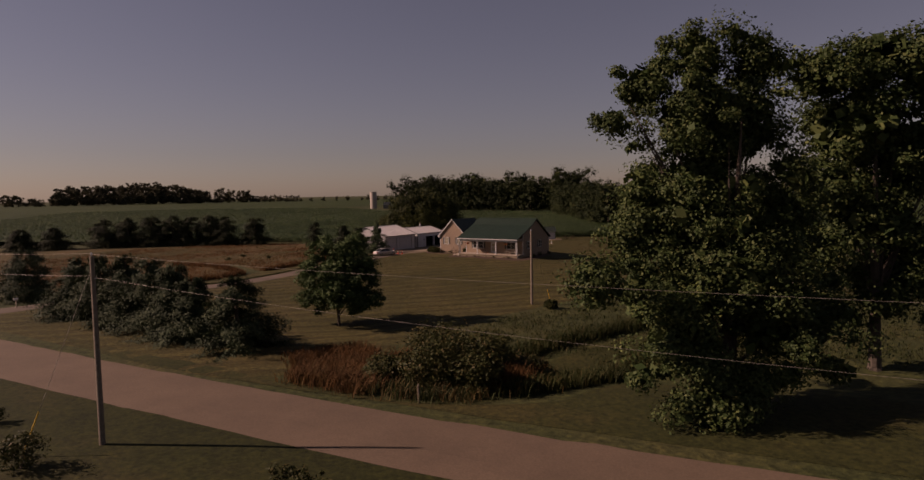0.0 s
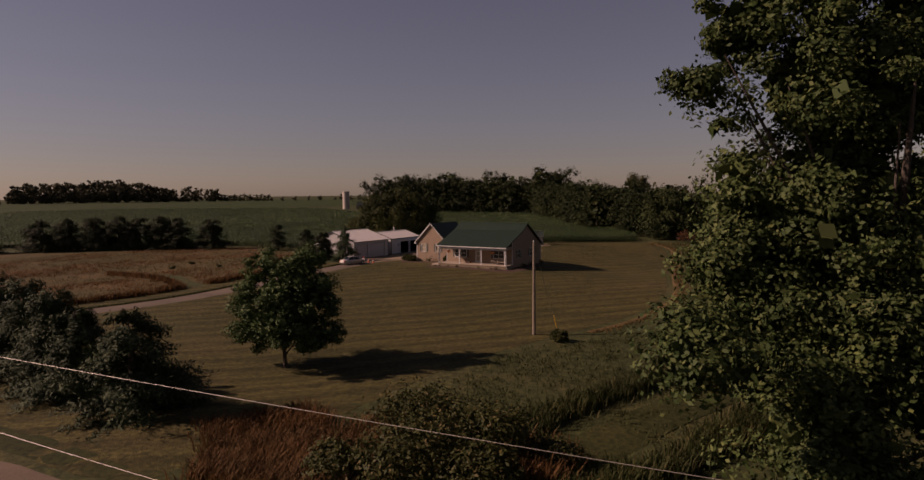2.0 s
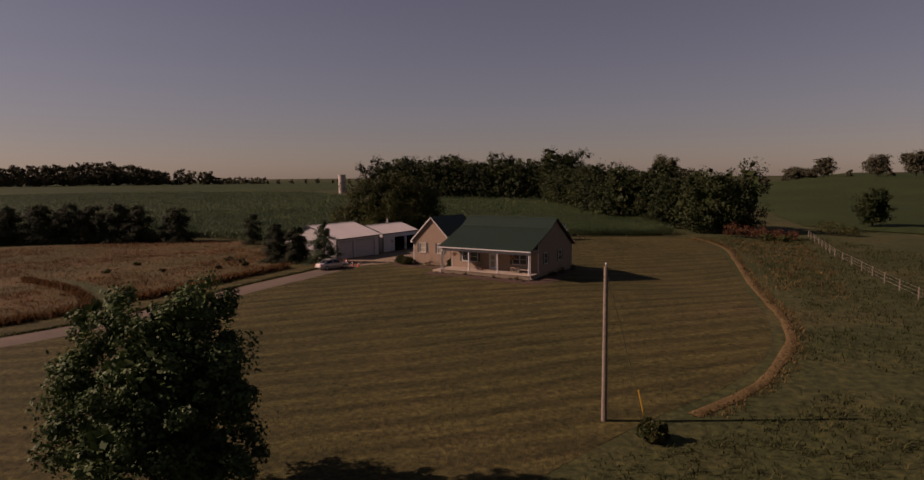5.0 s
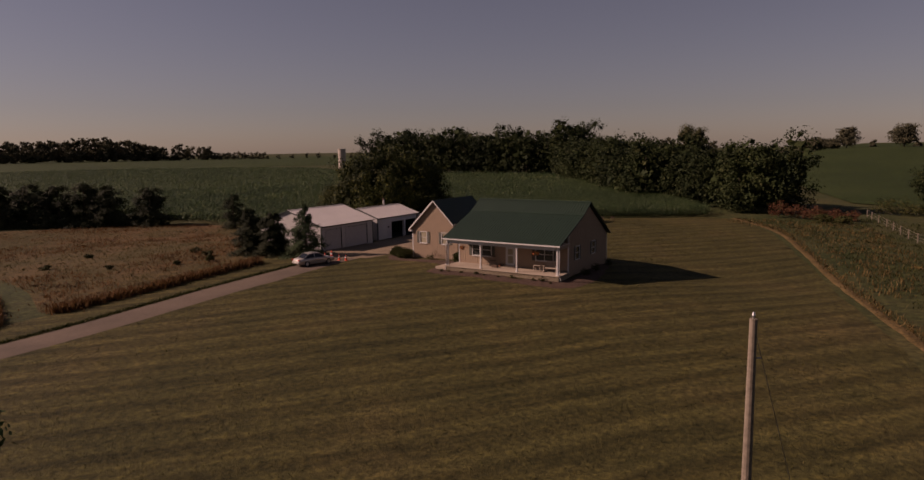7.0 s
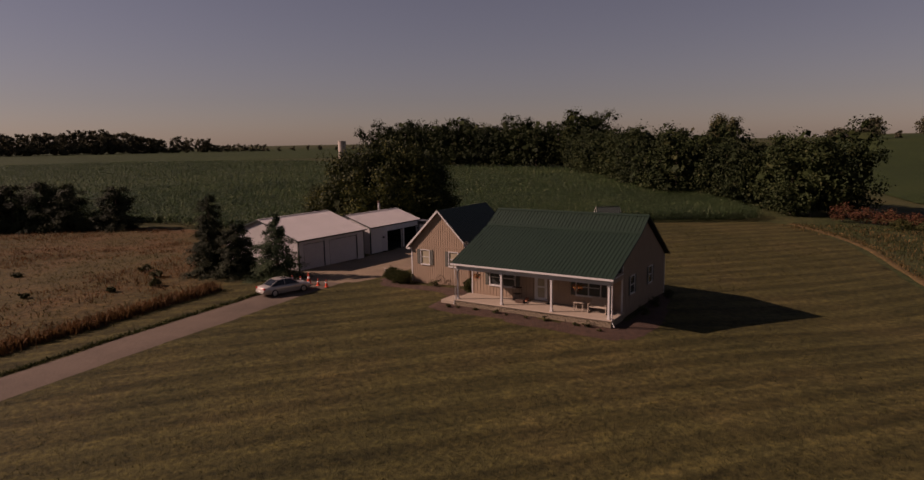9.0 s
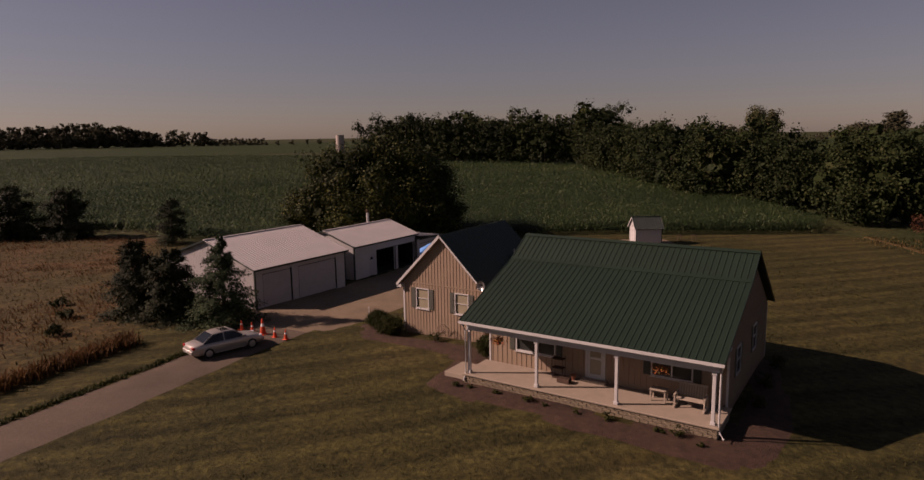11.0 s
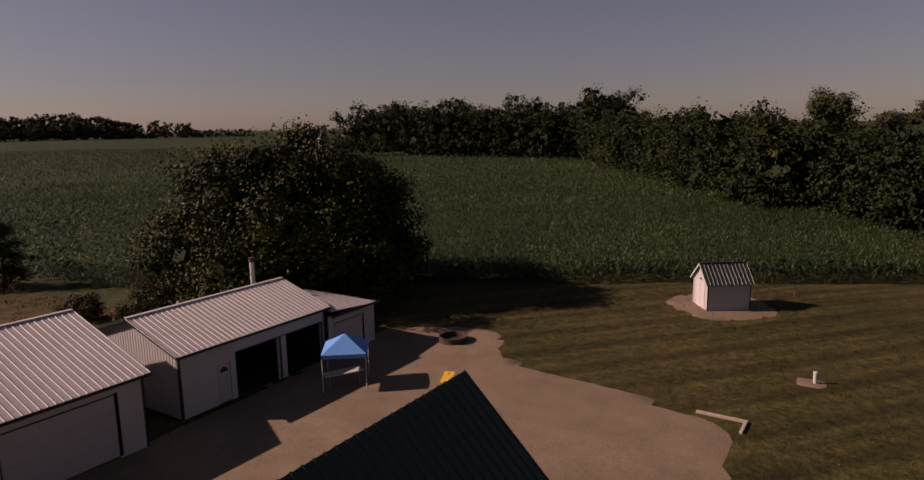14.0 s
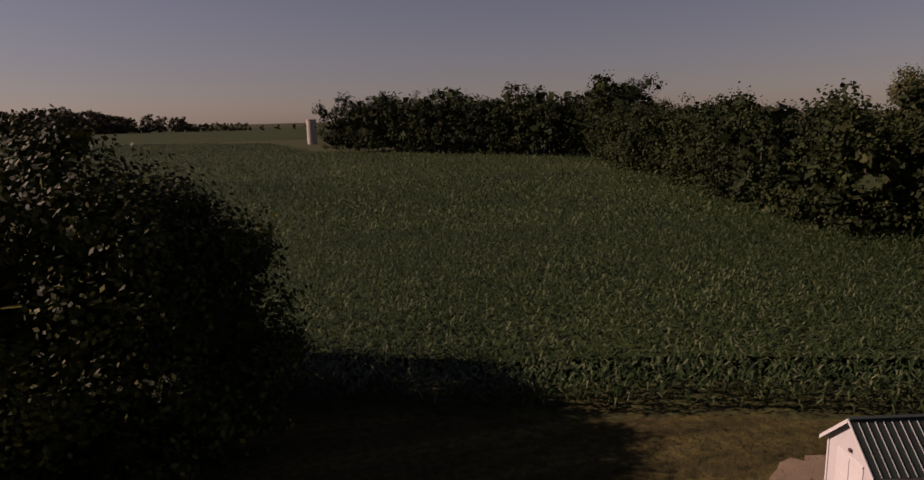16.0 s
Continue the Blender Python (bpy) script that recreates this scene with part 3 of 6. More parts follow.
def tufts(name, spots, height, blades, material, label, category, seed, lean=0.35, wide=0.05, spread=0.25, kind="stuff"):
    """Standing grass: narrow bent blades in tufts, one object."""
    rng = np.random.default_rng(seed)
    spots = np.asarray(spots)
    base = np.repeat(spots, blades, 0)
    n = len(base)
    base[:, :2] += rng.normal(size=(n, 2)) * spread
    h = height * rng.uniform(0.5, 1.25, n)[:, None]
    a = rng.uniform(0, 2 * math.pi, n)
    out = np.stack([np.cos(a), np.sin(a), np.zeros(n)], 1)
    side = np.stack([-np.sin(a), np.cos(a), np.zeros(n)], 1) * (wide * rng.uniform(0.6, 1.4, n))[:, None]
    upv = np.array([[0, 0, 1.0]])
    m1 = base + upv * h * 0.6 + out * h * lean * 0.35
    tip = base + upv * h * rng.uniform(0.8, 1.0, n)[:, None] + out * h * lean
    v = np.stack([base - side, base + side, m1 + side * 0.8, m1 - side * 0.8, tip + side * 0.2, tip - side * 0.2], 1).reshape(-1, 3)
    i = np.arange(n)[:, None] * 6
    f = np.concatenate([i + np.array([[0, 1, 2, 3]]), i + np.array([[3, 2, 4, 5]])], 0)
    return tagged(mesh_of(name, v, f, material), label, category, kind=kind)


def scatter(seed, poly, count, keep=None):
    rng = np.random.default_rng(seed)
    xs, ys = [p[0] for p in poly], [p[1] for p in poly]
    out = []
    while len(out) < count:
        x, y = rng.uniform(min(xs), max(xs)), rng.uniform(min(ys), max(ys))
        if inside(x, y, poly) and (keep is None or keep(x, y, rng)):
            out.append((x, y, ground_z(x, y) + 0.02))
    return out


# two great trees beside the road
tree("oak_tree", 50.7, -60.7, 23, [(-2.2, 0.5, 22.9, 2.3, 2.3, 2.3), (-5.4, -1.9, 21.0, 2.1, 2.1, 1.9), (0.9, 2.6, 23.0, 1.4, 1.4, 2.1), (-1.9, 0.3, 18.7, 4.0, 4.0, 3.4), (-6.5, -2.9, 18.3, 1.1, 1.1, 0.9), (0.7, 2.1, 18.3, 2.3, 2.3, 3.0),
                                  (-2.1, -0.3, 13.6, 4.0, 4.0, 3.4), (-4.5, -2.2, 10.8, 2.3, 2.3, 2.3), (-0.4, -0.8, 8.5, 5.2, 5.2, 3.3), (-5.5, -9.8, 8.3, 1.4, 1.4, 0.9), (-4.3, -4.1, 7.1, 2.2, 2.2, 2.2), (3.3, 0.3, 5.5, 4.0, 4.0, 3.3),
                                  (-1.4, -5.4, 4.4, 3.1, 3.1, 2.4), (0.5, -6.8, 1.6, 2.1, 2.1, 1.8), (2.2, -3.1, 2.3, 2.1, 2.1, 1.6), (1.9, 2.3, 11.9, 3.4, 3.4, 3.4), (-6.6, -0.8, 17.0, 1.0, 1.0, 0.7), (-5.2, -2.0, 13.2, 1.7, 1.7, 1.6), (-5.6, -3.4, 10.4, 1.7, 1.7, 1.7)],
     600, 250, 0.88, 0.245, L_BIG, "great dark green broadleaf tree with branches to the ground", 3, 0.5, 16, tips=60)
tree("oak_tree", 58.6, -47.5, 24, [(-4.1, -0.9, 22.8, 3.2, 3.2, 2.2), (0.0, 2.1, 24.1, 3.8, 3.8, 2.4), (3.8, 4.5, 22.4, 4.1, 4.1, 3.4), (-1.8, 0.4, 18.5, 4.3, 4.3, 3.3), (2.8, 3.3, 16.5, 5.0, 5.0, 4.0), (-3.5, -1.2, 14.2, 2.5, 2.5, 2.3),
                                  (-0.5, 0.7, 11.6, 4.1, 4.1, 3.0), (-4.1, -2.1, 9.2, 2.7, 2.7, 2.0), (3.4, 3.1, 9.3, 4.1, 4.1, 3.0), (-2.7, -1.4, 4.9, 1.9, 1.9, 1.3), (5.0, 3.8, 4.7, 2.7, 2.7, 2.0), (0.5, 2.0, 6.4, 3.0, 3.0, 1.8), (-2.0, 3.0, 13.0, 3.6, 3.6, 3.0)],
     430, 180, 1.05, 0.33, L_BIG, "tall dark green broadleaf tree with an open trunk beside the road", 5, 0.42, 14, tips=40)
# the maple on the lawn
tree("maple_tree", 9.5, -55.9, 10.4, [(0, 0, 4.2, 3.9, 3.9, 2.6), (0.3, 0.1, 6.7, 3.0, 3.0, 2.0), (-2.7, -0.6, 3.2, 2.0, 2.0, 1.3), (2.9, 0.7, 3.3, 2.2, 2.0, 1.4), (1.5, 0.9, 8.8, 0.9, 0.9, 1.2), (-1.3, -0.7, 8.5, 0.9, 0.9, 1.2), (0.2, 0.9, 8.2, 1.2, 1.2, 0.9),
                                     (3.3, 1.4, 5.6, 1.4, 1.4, 1.0), (-3.5, -1.2, 5.4, 1.3, 1.3, 1.2), (3.0, 1.6, 7.0, 1.0, 1.0, 1.0), (-2.6, -1.4, 7.0, 1.0, 1.0, 1.1), (1.6, -2.6, 4.4, 1.8, 1.6, 1.5), (-1.4, 2.6, 4.6, 1.8, 1.6, 1.5), (0.2, 2.9, 9.0, 1.1, 1.1, 1.2), (0.4, 2.4, 6.2, 2.0, 2.0, 1.8)],
     420, 110, 0.46, 0.21, L_MAPLE, "round young maple tree standing on the lawn", 8, 0.17, 14, shell=(0.55, 1.15), tips=46)
# the old maple behind the garages
tree("maple_tree", -52.4, 39.3, 14.6, [(0, 0, 6.4, 10.2, 9.8, 5.4), (-4.8, -2.5, 9.6, 4.6, 4.6, 3.6), (4.6, 2.0, 9.2, 4.6, 4.6, 3.4), (-0.5, -1.0, 11.4, 4.0, 4.0, 2.4), (-8.0, -4.0, 5.6, 3.8, 3.8, 2.8), (7.2, 3.0, 5.4, 3.6, 3.6, 3.0), (-6.5, -2.5, 2.8, 4.8, 4.8, 2.4), (6.5, 1, 3.2, 4.5, 4.5, 2.6), (-2.5, -7.0, 6.0, 4.0, 3.4, 3.0), (2.0, -6.0, 3.4, 5.0, 4.0, 2.6)],
     430, 310, 1.45, 0.29, L_OAK, "broad old maple with a yellowing crown behind the garages", 11, 0.6, 10, fork=0.2, core=16, shell=(0.62, 1.04), tips=24)

# conifers by the garage and the hedges
conifer("spruce_tree", -36.4, 2.1, 6.8, 3.2, L_SPRUCE, "bluish green spruce beside the garage corner", 21, per=900, leaf=0.27, ragged=1.6, group="spruces by the garage")
conifer("juniper_tree", -40.9, 0.8, 5.6, 2.7, L_JUNIPER, "dark dense evergreen beside the garage", 22, tiers=13, power=0.38, per=1100, leaf=0.3, ragged=1.5, group="spruces by the garage")
conifer("juniper_tree", -45.0, 0.4, 6.0, 2.7, L_JUNIPER, "dark dense evergreen beside the garage", 23, tiers=13, power=0.38, per=1100, leaf=0.3, ragged=1.5, group="spruces by the garage")
conifer("juniper_tree", -87.4, 31.2, 7.0, 2.9, L_JUNIPER, "lone dark evergreen at the edge of the corn", 24, tiers=12, power=0.25, per=600)
for k, (hx, hy, hr, hh) in enumerate([(-109, 26.5, 5.0, 8.4), (-117.5, 22, 5.4, 8.8), (-121.5, 19, 5.4, 9.4), (-125.5, 15.5, 5.6, 9.0), (-129.5, 11.5, 5.6, 9.4), (-133.5, 7, 5.6, 9.2), (-138, 2, 5.4, 8.8), (-142, -3, 5.4, 8.6), (-150, -14, 5, 6.6), (-157, -20, 5, 6.4), (-175, -34, 4.4, 5)]):
    conifer("juniper_tree", hx, hy, hh, hr, L_JUNIPER, "dark evergreen in a windbreak beyond the prairie", 30 + k, tiers=10, power=0.3, per=800, leaf=0.55, ragged=1.3, group="windbreak evergreens")
for k, (hx, hy, hr, hh) in enumerate([(-40.5, -66, 4.4, 7.0), (-20.5, -68.6, 3.8, 6.9), (-15.0, -68.8, 4.0, 7.4), (-9.5, -68.8, 4.2, 7.7), (-4.6, -69.0, 4.2, 7.6), (0.0, -69.2, 3.8, 7.2), (3.4, -69.4, 3.2, 6.0), (10.6, -69.8, 3.9, 6.6)]):
    conifer("pine_tree", hx, hy, hh, hr, L_PINE, "broad bluish green pine in a row beside the road", 50 + k, tiers=11, power=0.42, per=1200, leaf=0.36, group="pines beside the road", ragged=1.7)


# ---- woods ----
def woods(name, spots, material, label, seed, leaf, per_tree, lo, hi, trunk_r=0.16, low=0.0, wide=1.0):
    """Trees too many to count, as one leafy mass with stems."""
    rng = np.random.default_rng(seed)
    vs, fs, off = [], [], 0
    sv, sf, so = [], [], 0
    for x, y, *tall in spots:
        h = tall[0] * rng.uniform(0.92, 1.08) if tall else rng.uniform(lo, hi)
        r = h * rng.uniform(0.20, 0.28) * wide
        blobs = [(0, 0, h * (0.52 - low), r * (1 + low), r * (1 + low), h * 0.38), (0, 0, h * (0.28 - low * 0.3), r * (0.8 + low), r * (0.8 + low), h * 0.22)]
        for k in range(3):
            a, q = rng.uniform(0, 2 * math.pi), rng.uniform(0.35, 0.65) * r
            blobs.append((math.cos(a) * q, math.sin(a) * q, h * (rng.uniform(0.66, 0.84) - low * 0.3), r * 0.55, r * 0.55, h * rng.uniform(0.10, 0.15)))
        c = max(8, per_tree // 36)
        pts, _, face = crown_points(rng, blobs, c, 36, h * 0.075, (0.75, 0.98))
        fill = inner_points(rng, blobs, 110)
        vi, fi = leaf_quads(rng, fill + np.array([x, y, ground_z(x, y)]), h * 0.105, 0.2, 0.85)
        vs.append(vi)
        fs.append(fi + off)
        off += len(vi)
        z = ground_z(x, y)
        v, f = leaf_quads(rng, pts + np.array([x, y, z]), leaf, 0.15, 0.9, 0, face)
        vs.append(v)
        fs.append(f + off)
        off += len(v)
        for k in range(5):
            a0, a1 = 2 * math.pi * k / 5, 2 * math.pi * (k + 1) / 5
            for ang, zz, rr in ((a0, -0.2, 1), (a1, -0.2, 1), (a1, h * 0.6, 0.4), (a0, h * 0.6, 0.4)):
                sv.append((x + math.cos(ang) * trunk_r * rr, y + math.sin(ang) * trunk_r * rr, z + zz))
            sf.append((so, so + 1, so + 2, so + 3))
            so += 4
    t = thing(name, spots[0][0], spots[0][1], 0, 0, label, "woods", kind="stuff")
    o = np.array([spots[0][0], spots[0][1], 0])
    mesh_of("crowns", np.concatenate(vs) - o, np.concatenate(fs), material, t)
    mesh_of("stems", np.array(sv) - o, sf, M_BARK, t)
    return t


rw = random.Random(4)


def along(line, step, rows, depth, jitter, side=1):
    out = []
    for i, p in enumerate(c := smooth_line(line, step)):
        d = (c[min(i + 1, len(c) - 1)] - c[max(i - 1, 0)]).normalized()
        for k in range(rows):
            out.append((p.x - side * d.y * depth * k + rw.uniform(-jitter, jitter), p.y + side * d.x * depth * k + rw.uniform(-jitter, jitter)))
    return out


woods("woodland", along([(-210, 222), (-172, 220), (-130, 219), (-92, 217)], 6.5, 4, 8, 2.5), L_WOODS, "dense dark green woodland beyond the corn", 61, 0.66, 1700, 20, 28, 0.16, 0.14, 1.15)
woods("tree_line", along([(-84, 222), (-62, 186), (-44, 158), (-28, 133), (-14, 112)], 5.5, 3, 7, 2.2, -1), L_WOODS, "dense dark green tree line along the field edge", 62, 0.46, 2200, 13, 20, 0.16, 0.17, 1.1)
woods("tree_line", along([(-8, 108), (3, 92), (9, 84)], 5, 2, 7, 2, -1), L_WOODS, "dark green trees at the end of the tree line", 63, 0.42, 3600, 12, 18, 0.16, 0.17, 1.1)
tree("poplar_tree", -19.5, 130.5, 18, [(0, 0, 13, 3.6, 3.6, 4.0), (-1.4, 0, 16.2, 2.0, 2.0, 2.2), (1.8, 0.5, 15.6, 2.0, 2.0, 2.2), (0, 0, 8, 3.2, 3.2, 3.4)], 150, 90, 0.85, 0.36, L_PALE, "tall pale olive poplar above the tree line", 69, 0.3, 8)


def swell(line, step, low_h, high_h, rows, depth):
    """A wood whose canopy swells to its middle: places with heights."""
    c = smooth_line(line, step)
    out = []
    for i, p in enumerate(c):
        u = i / max(1, len(c) - 1)
        for k in range(rows):
            out.append((p.x - k * depth + rw.uniform(-4, 4), p.y + k * depth * 0.3 + rw.uniform(-4, 4), low_h + (high_h - low_h) * math.sin(math.pi * min(1, max(0, u * 1.05 - 0.02))) ** 0.6))
    return out


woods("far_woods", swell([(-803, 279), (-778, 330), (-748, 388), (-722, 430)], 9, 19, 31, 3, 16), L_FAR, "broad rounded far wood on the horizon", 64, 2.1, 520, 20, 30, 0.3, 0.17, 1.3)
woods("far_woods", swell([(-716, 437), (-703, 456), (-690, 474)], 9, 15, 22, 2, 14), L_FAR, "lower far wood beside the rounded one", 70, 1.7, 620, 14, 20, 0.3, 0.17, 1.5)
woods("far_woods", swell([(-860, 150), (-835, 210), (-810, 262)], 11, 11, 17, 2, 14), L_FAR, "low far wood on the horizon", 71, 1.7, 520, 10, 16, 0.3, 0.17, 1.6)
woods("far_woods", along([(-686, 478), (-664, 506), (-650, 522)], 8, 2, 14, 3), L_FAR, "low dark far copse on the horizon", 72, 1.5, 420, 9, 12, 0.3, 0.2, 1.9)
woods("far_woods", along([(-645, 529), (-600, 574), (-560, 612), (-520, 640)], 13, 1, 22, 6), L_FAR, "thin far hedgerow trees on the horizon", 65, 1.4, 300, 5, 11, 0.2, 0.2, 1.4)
woods("far_woods", along([(-300, 330), (-230, 420), (-90, 480)], 14, 2, 14, 6), L_FAR, "far woods behind the woodland, haze put into the leaf colour", 67, 1.6, 620, 14, 21, 0.4, 0.14, 1.3)
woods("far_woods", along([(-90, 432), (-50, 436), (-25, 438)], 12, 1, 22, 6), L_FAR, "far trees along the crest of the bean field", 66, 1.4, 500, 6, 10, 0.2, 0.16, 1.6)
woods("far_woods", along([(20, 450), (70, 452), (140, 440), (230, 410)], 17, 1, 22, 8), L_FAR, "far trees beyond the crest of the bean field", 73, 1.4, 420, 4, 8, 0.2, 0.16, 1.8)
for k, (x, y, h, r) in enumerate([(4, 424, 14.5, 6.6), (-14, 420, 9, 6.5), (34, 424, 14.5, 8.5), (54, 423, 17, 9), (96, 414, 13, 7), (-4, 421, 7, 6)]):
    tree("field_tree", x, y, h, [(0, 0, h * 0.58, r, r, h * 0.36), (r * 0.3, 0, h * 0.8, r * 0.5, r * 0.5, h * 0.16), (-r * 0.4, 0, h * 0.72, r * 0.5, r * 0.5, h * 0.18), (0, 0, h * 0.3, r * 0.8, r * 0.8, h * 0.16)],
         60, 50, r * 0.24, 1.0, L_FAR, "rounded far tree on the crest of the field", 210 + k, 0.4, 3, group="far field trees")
for k, (x, y, h, r) in enumerate([(34.5, 110, 9.5, 4.2), (51, 100, 11, 4.6)]):
    tree("field_tree", x, y, h, [(0, 0, h * 0.58, r, r, h * 0.34), (r * 0.3, 0, h * 0.8, r * 0.5, r * 0.5, h * 0.16), (0, 0, h * 0.3, r * 0.7, r * 0.7, h * 0.16)],
         110, 80, r * 0.2, 0.42, L_WOODS, "dark green tree at the edge of the bean field", 220 + k, 0.25, 5, group="field edge trees")

# ---- corn ----
def corn(name, spots, leaves, material, label, seed, long=0.95, wide=0.055, height=2.2):
    rng = np.random.default_rng(seed)
    base = np.repeat(np.asarray(spots, dtype=float), leaves, 0)
    n = len(base)
    k = np.tile(np.arange(leaves), len(spots))
    z0 = (height * (0.22 + 0.72 * k / leaves) * rng.uniform(0.9, 1.1, n))[:, None]
    a = rng.uniform(0, 2 * math.pi, n)
    out = np.stack([np.cos(a), np.sin(a), np.zeros(n)], 1)
    side = np.stack([-np.sin(a), np.cos(a), np.zeros(n)], 1) * wide
    upv = np.array([[0, 0, 1.0]])
    ln = (long * rng.uniform(0.7, 1.2, n))[:, None]
    root = base + upv * z0
    m1 = root + out * ln * 0.42 + upv * ln * 0.26
    tip = root + out * ln * 0.88 - upv * ln * rng.uniform(-0.05, 0.45, n)[:, None]
    v = np.stack([root - side * 0.6, root + side * 0.6, m1 + side, m1 - side, tip + side * 0.15, tip - side * 0.15], 1).reshape(-1, 3)
    i = np.arange(n)[:, None] * 6
    f = np.concatenate([i + np.array([[0, 1, 2, 3]]), i + np.array([[3, 2, 4, 5]])], 0)
    return tagged(mesh_of(name, v, f, material), label, "corn", kind="stuff")


ROW_DIR = radians(29)


def corn_rows(s0, s1, r0, r1, row, gap, seed, keep=lambda x, y: True):
    """Places in rows that run along the field's front edge; s runs along it, r away from it."""
    rng = np.random.default_rng(seed)
    cu, su = math.cos(ROW_DIR), math.sin(ROW_DIR)
    out = []
    for r in np.arange(r0, r1, row):
        for s in np.arange(s0 + rng.uniform(0, gap), s1, gap):
            x, y = -36 + s * cu - r * su + rng.normal() * 0.1, 51.6 + s * su + r * cu + rng.normal() * 0.08
            if keep(x, y) and inside(x, y, CORN):
                out.append((x, y, ground_z(x, y)))
    return out


near_corn = lambda x, y: (x + 36) * -math.sin(ROW_DIR) + (y - 51.6) * math.cos(ROW_DIR) < 48 and x > -84
corn("corn", corn_rows(-60, 60, -14, 48, 0.76, 0.34, 71, near_corn), 6, L_CORN, "tall green corn plants in close rows", 72, 0.72, 0.058)
corn("corn", corn_rows(-120, 120, -40, 110, 1.3, 0.85, 73, lambda x, y: not near_corn(x, y)), 5, L_CORN, "tall green corn plants in close rows", 74, 1.15, 0.12)
corn("corn", corn_rows(-330, 170, -160, 320, 3.5, 2.3, 75, lambda x, y: x < -120 or (x + 36) * -math.sin(ROW_DIR) + (y - 51.6) * math.cos(ROW_DIR) > 110), 5, L_CORN, "tall green corn plants farther off in the field", 76, 1.7, 0.17)

# ---- house ----
FLOOR, EAVE, RIDGE_Y, RIDGE_Z, KINK_Y, KINK_Z, BACK_Y, BACK_Z = 0.0, 3.0, 7.8, 6.67, 5.9, 5.45, 13.9, 2.75
HW, HE, FRONT, REAR = -13.3, -0.35, 2.75, 13.5
house = thing("house", -8, 6, -0.6, 0, "single-storey tan board-and-batten house with green metal roof and porch", "house")
house.matrix_world = Matrix.Translation((0, 0, 0))


def roof_z(y):
    if y < KINK_Y:
        return EAVE + (KINK_Z - EAVE) * y / KINK_Y
    if y < RIDGE_Y:
        return KINK_Z + (RIDGE_Z - KINK_Z) * (y - KINK_Y) / (RIDGE_Y - KINK_Y)
    return RIDGE_Z + (BACK_Z - RIDGE_Z) * (y - RIDGE_Y) / (BACK_Y - RIDGE_Y)


def wall_cells(bm, a0, a1, z0, z1, holes, place):
    """A wall as one connected piece: cells between all the holes' edges, the holes left open."""
    us = sorted({a0, a1, *(v for h in holes for v in h[:2] if a0 < v < a1)})
    zs = sorted({z0, z1, *(v for h in holes for v in h[2:4] if z0 < v < z1)})
    for ua, ub in zip(us, us[1:]):
        for za, zb in zip(zs, zs[1:]):
            if not any(h[0] < (ua + ub) / 2 < h[1] and h[2] < (za + zb) / 2 < h[3] for h in holes):
                place(ua, ub, za, zb)
    bmesh.ops.remove_doubles(bm, verts=bm.verts, dist=1e-4)
    return bm


def wall_y(bm, x0, x1, y, z0, z1, thick, holes=()):
    """A wall along x with its outer face at y, and holes (x0, x1, z0, z1) cut right through."""
    return wall_cells(bm, x0, x1, z0, z1, holes, lambda a, c, za, zb: box(bm, a, y, za, c, y + thick, zb))


def wall_x(bm, x, y0, y1, z0, z1, thick, holes=()):
    """A wall along y with its outer face at x, growing to x + thick."""
    return wall_cells(bm, y0, y1, z0, z1, holes, lambda a, c, za, zb: box(bm, x, a, za, x + thick, c, zb))


def shared(name, bm, material):
    me = bpy.data.meshes.new(name)
    bmesh.ops.recalc_face_normals(bm, faces=bm.faces)
    bm.to_mesh(me)
    bm.free()
    me.materials.append(material)
    return me


def piece(name, mesh, parent, m):
    o = new(name, mesh)
    o.parent = parent
    o.matrix_basis = m
    return o


BATTEN = shared("batten", cube(-0.5, -0.5, 0, 0.5, 0.5, 1), M_SIDING)


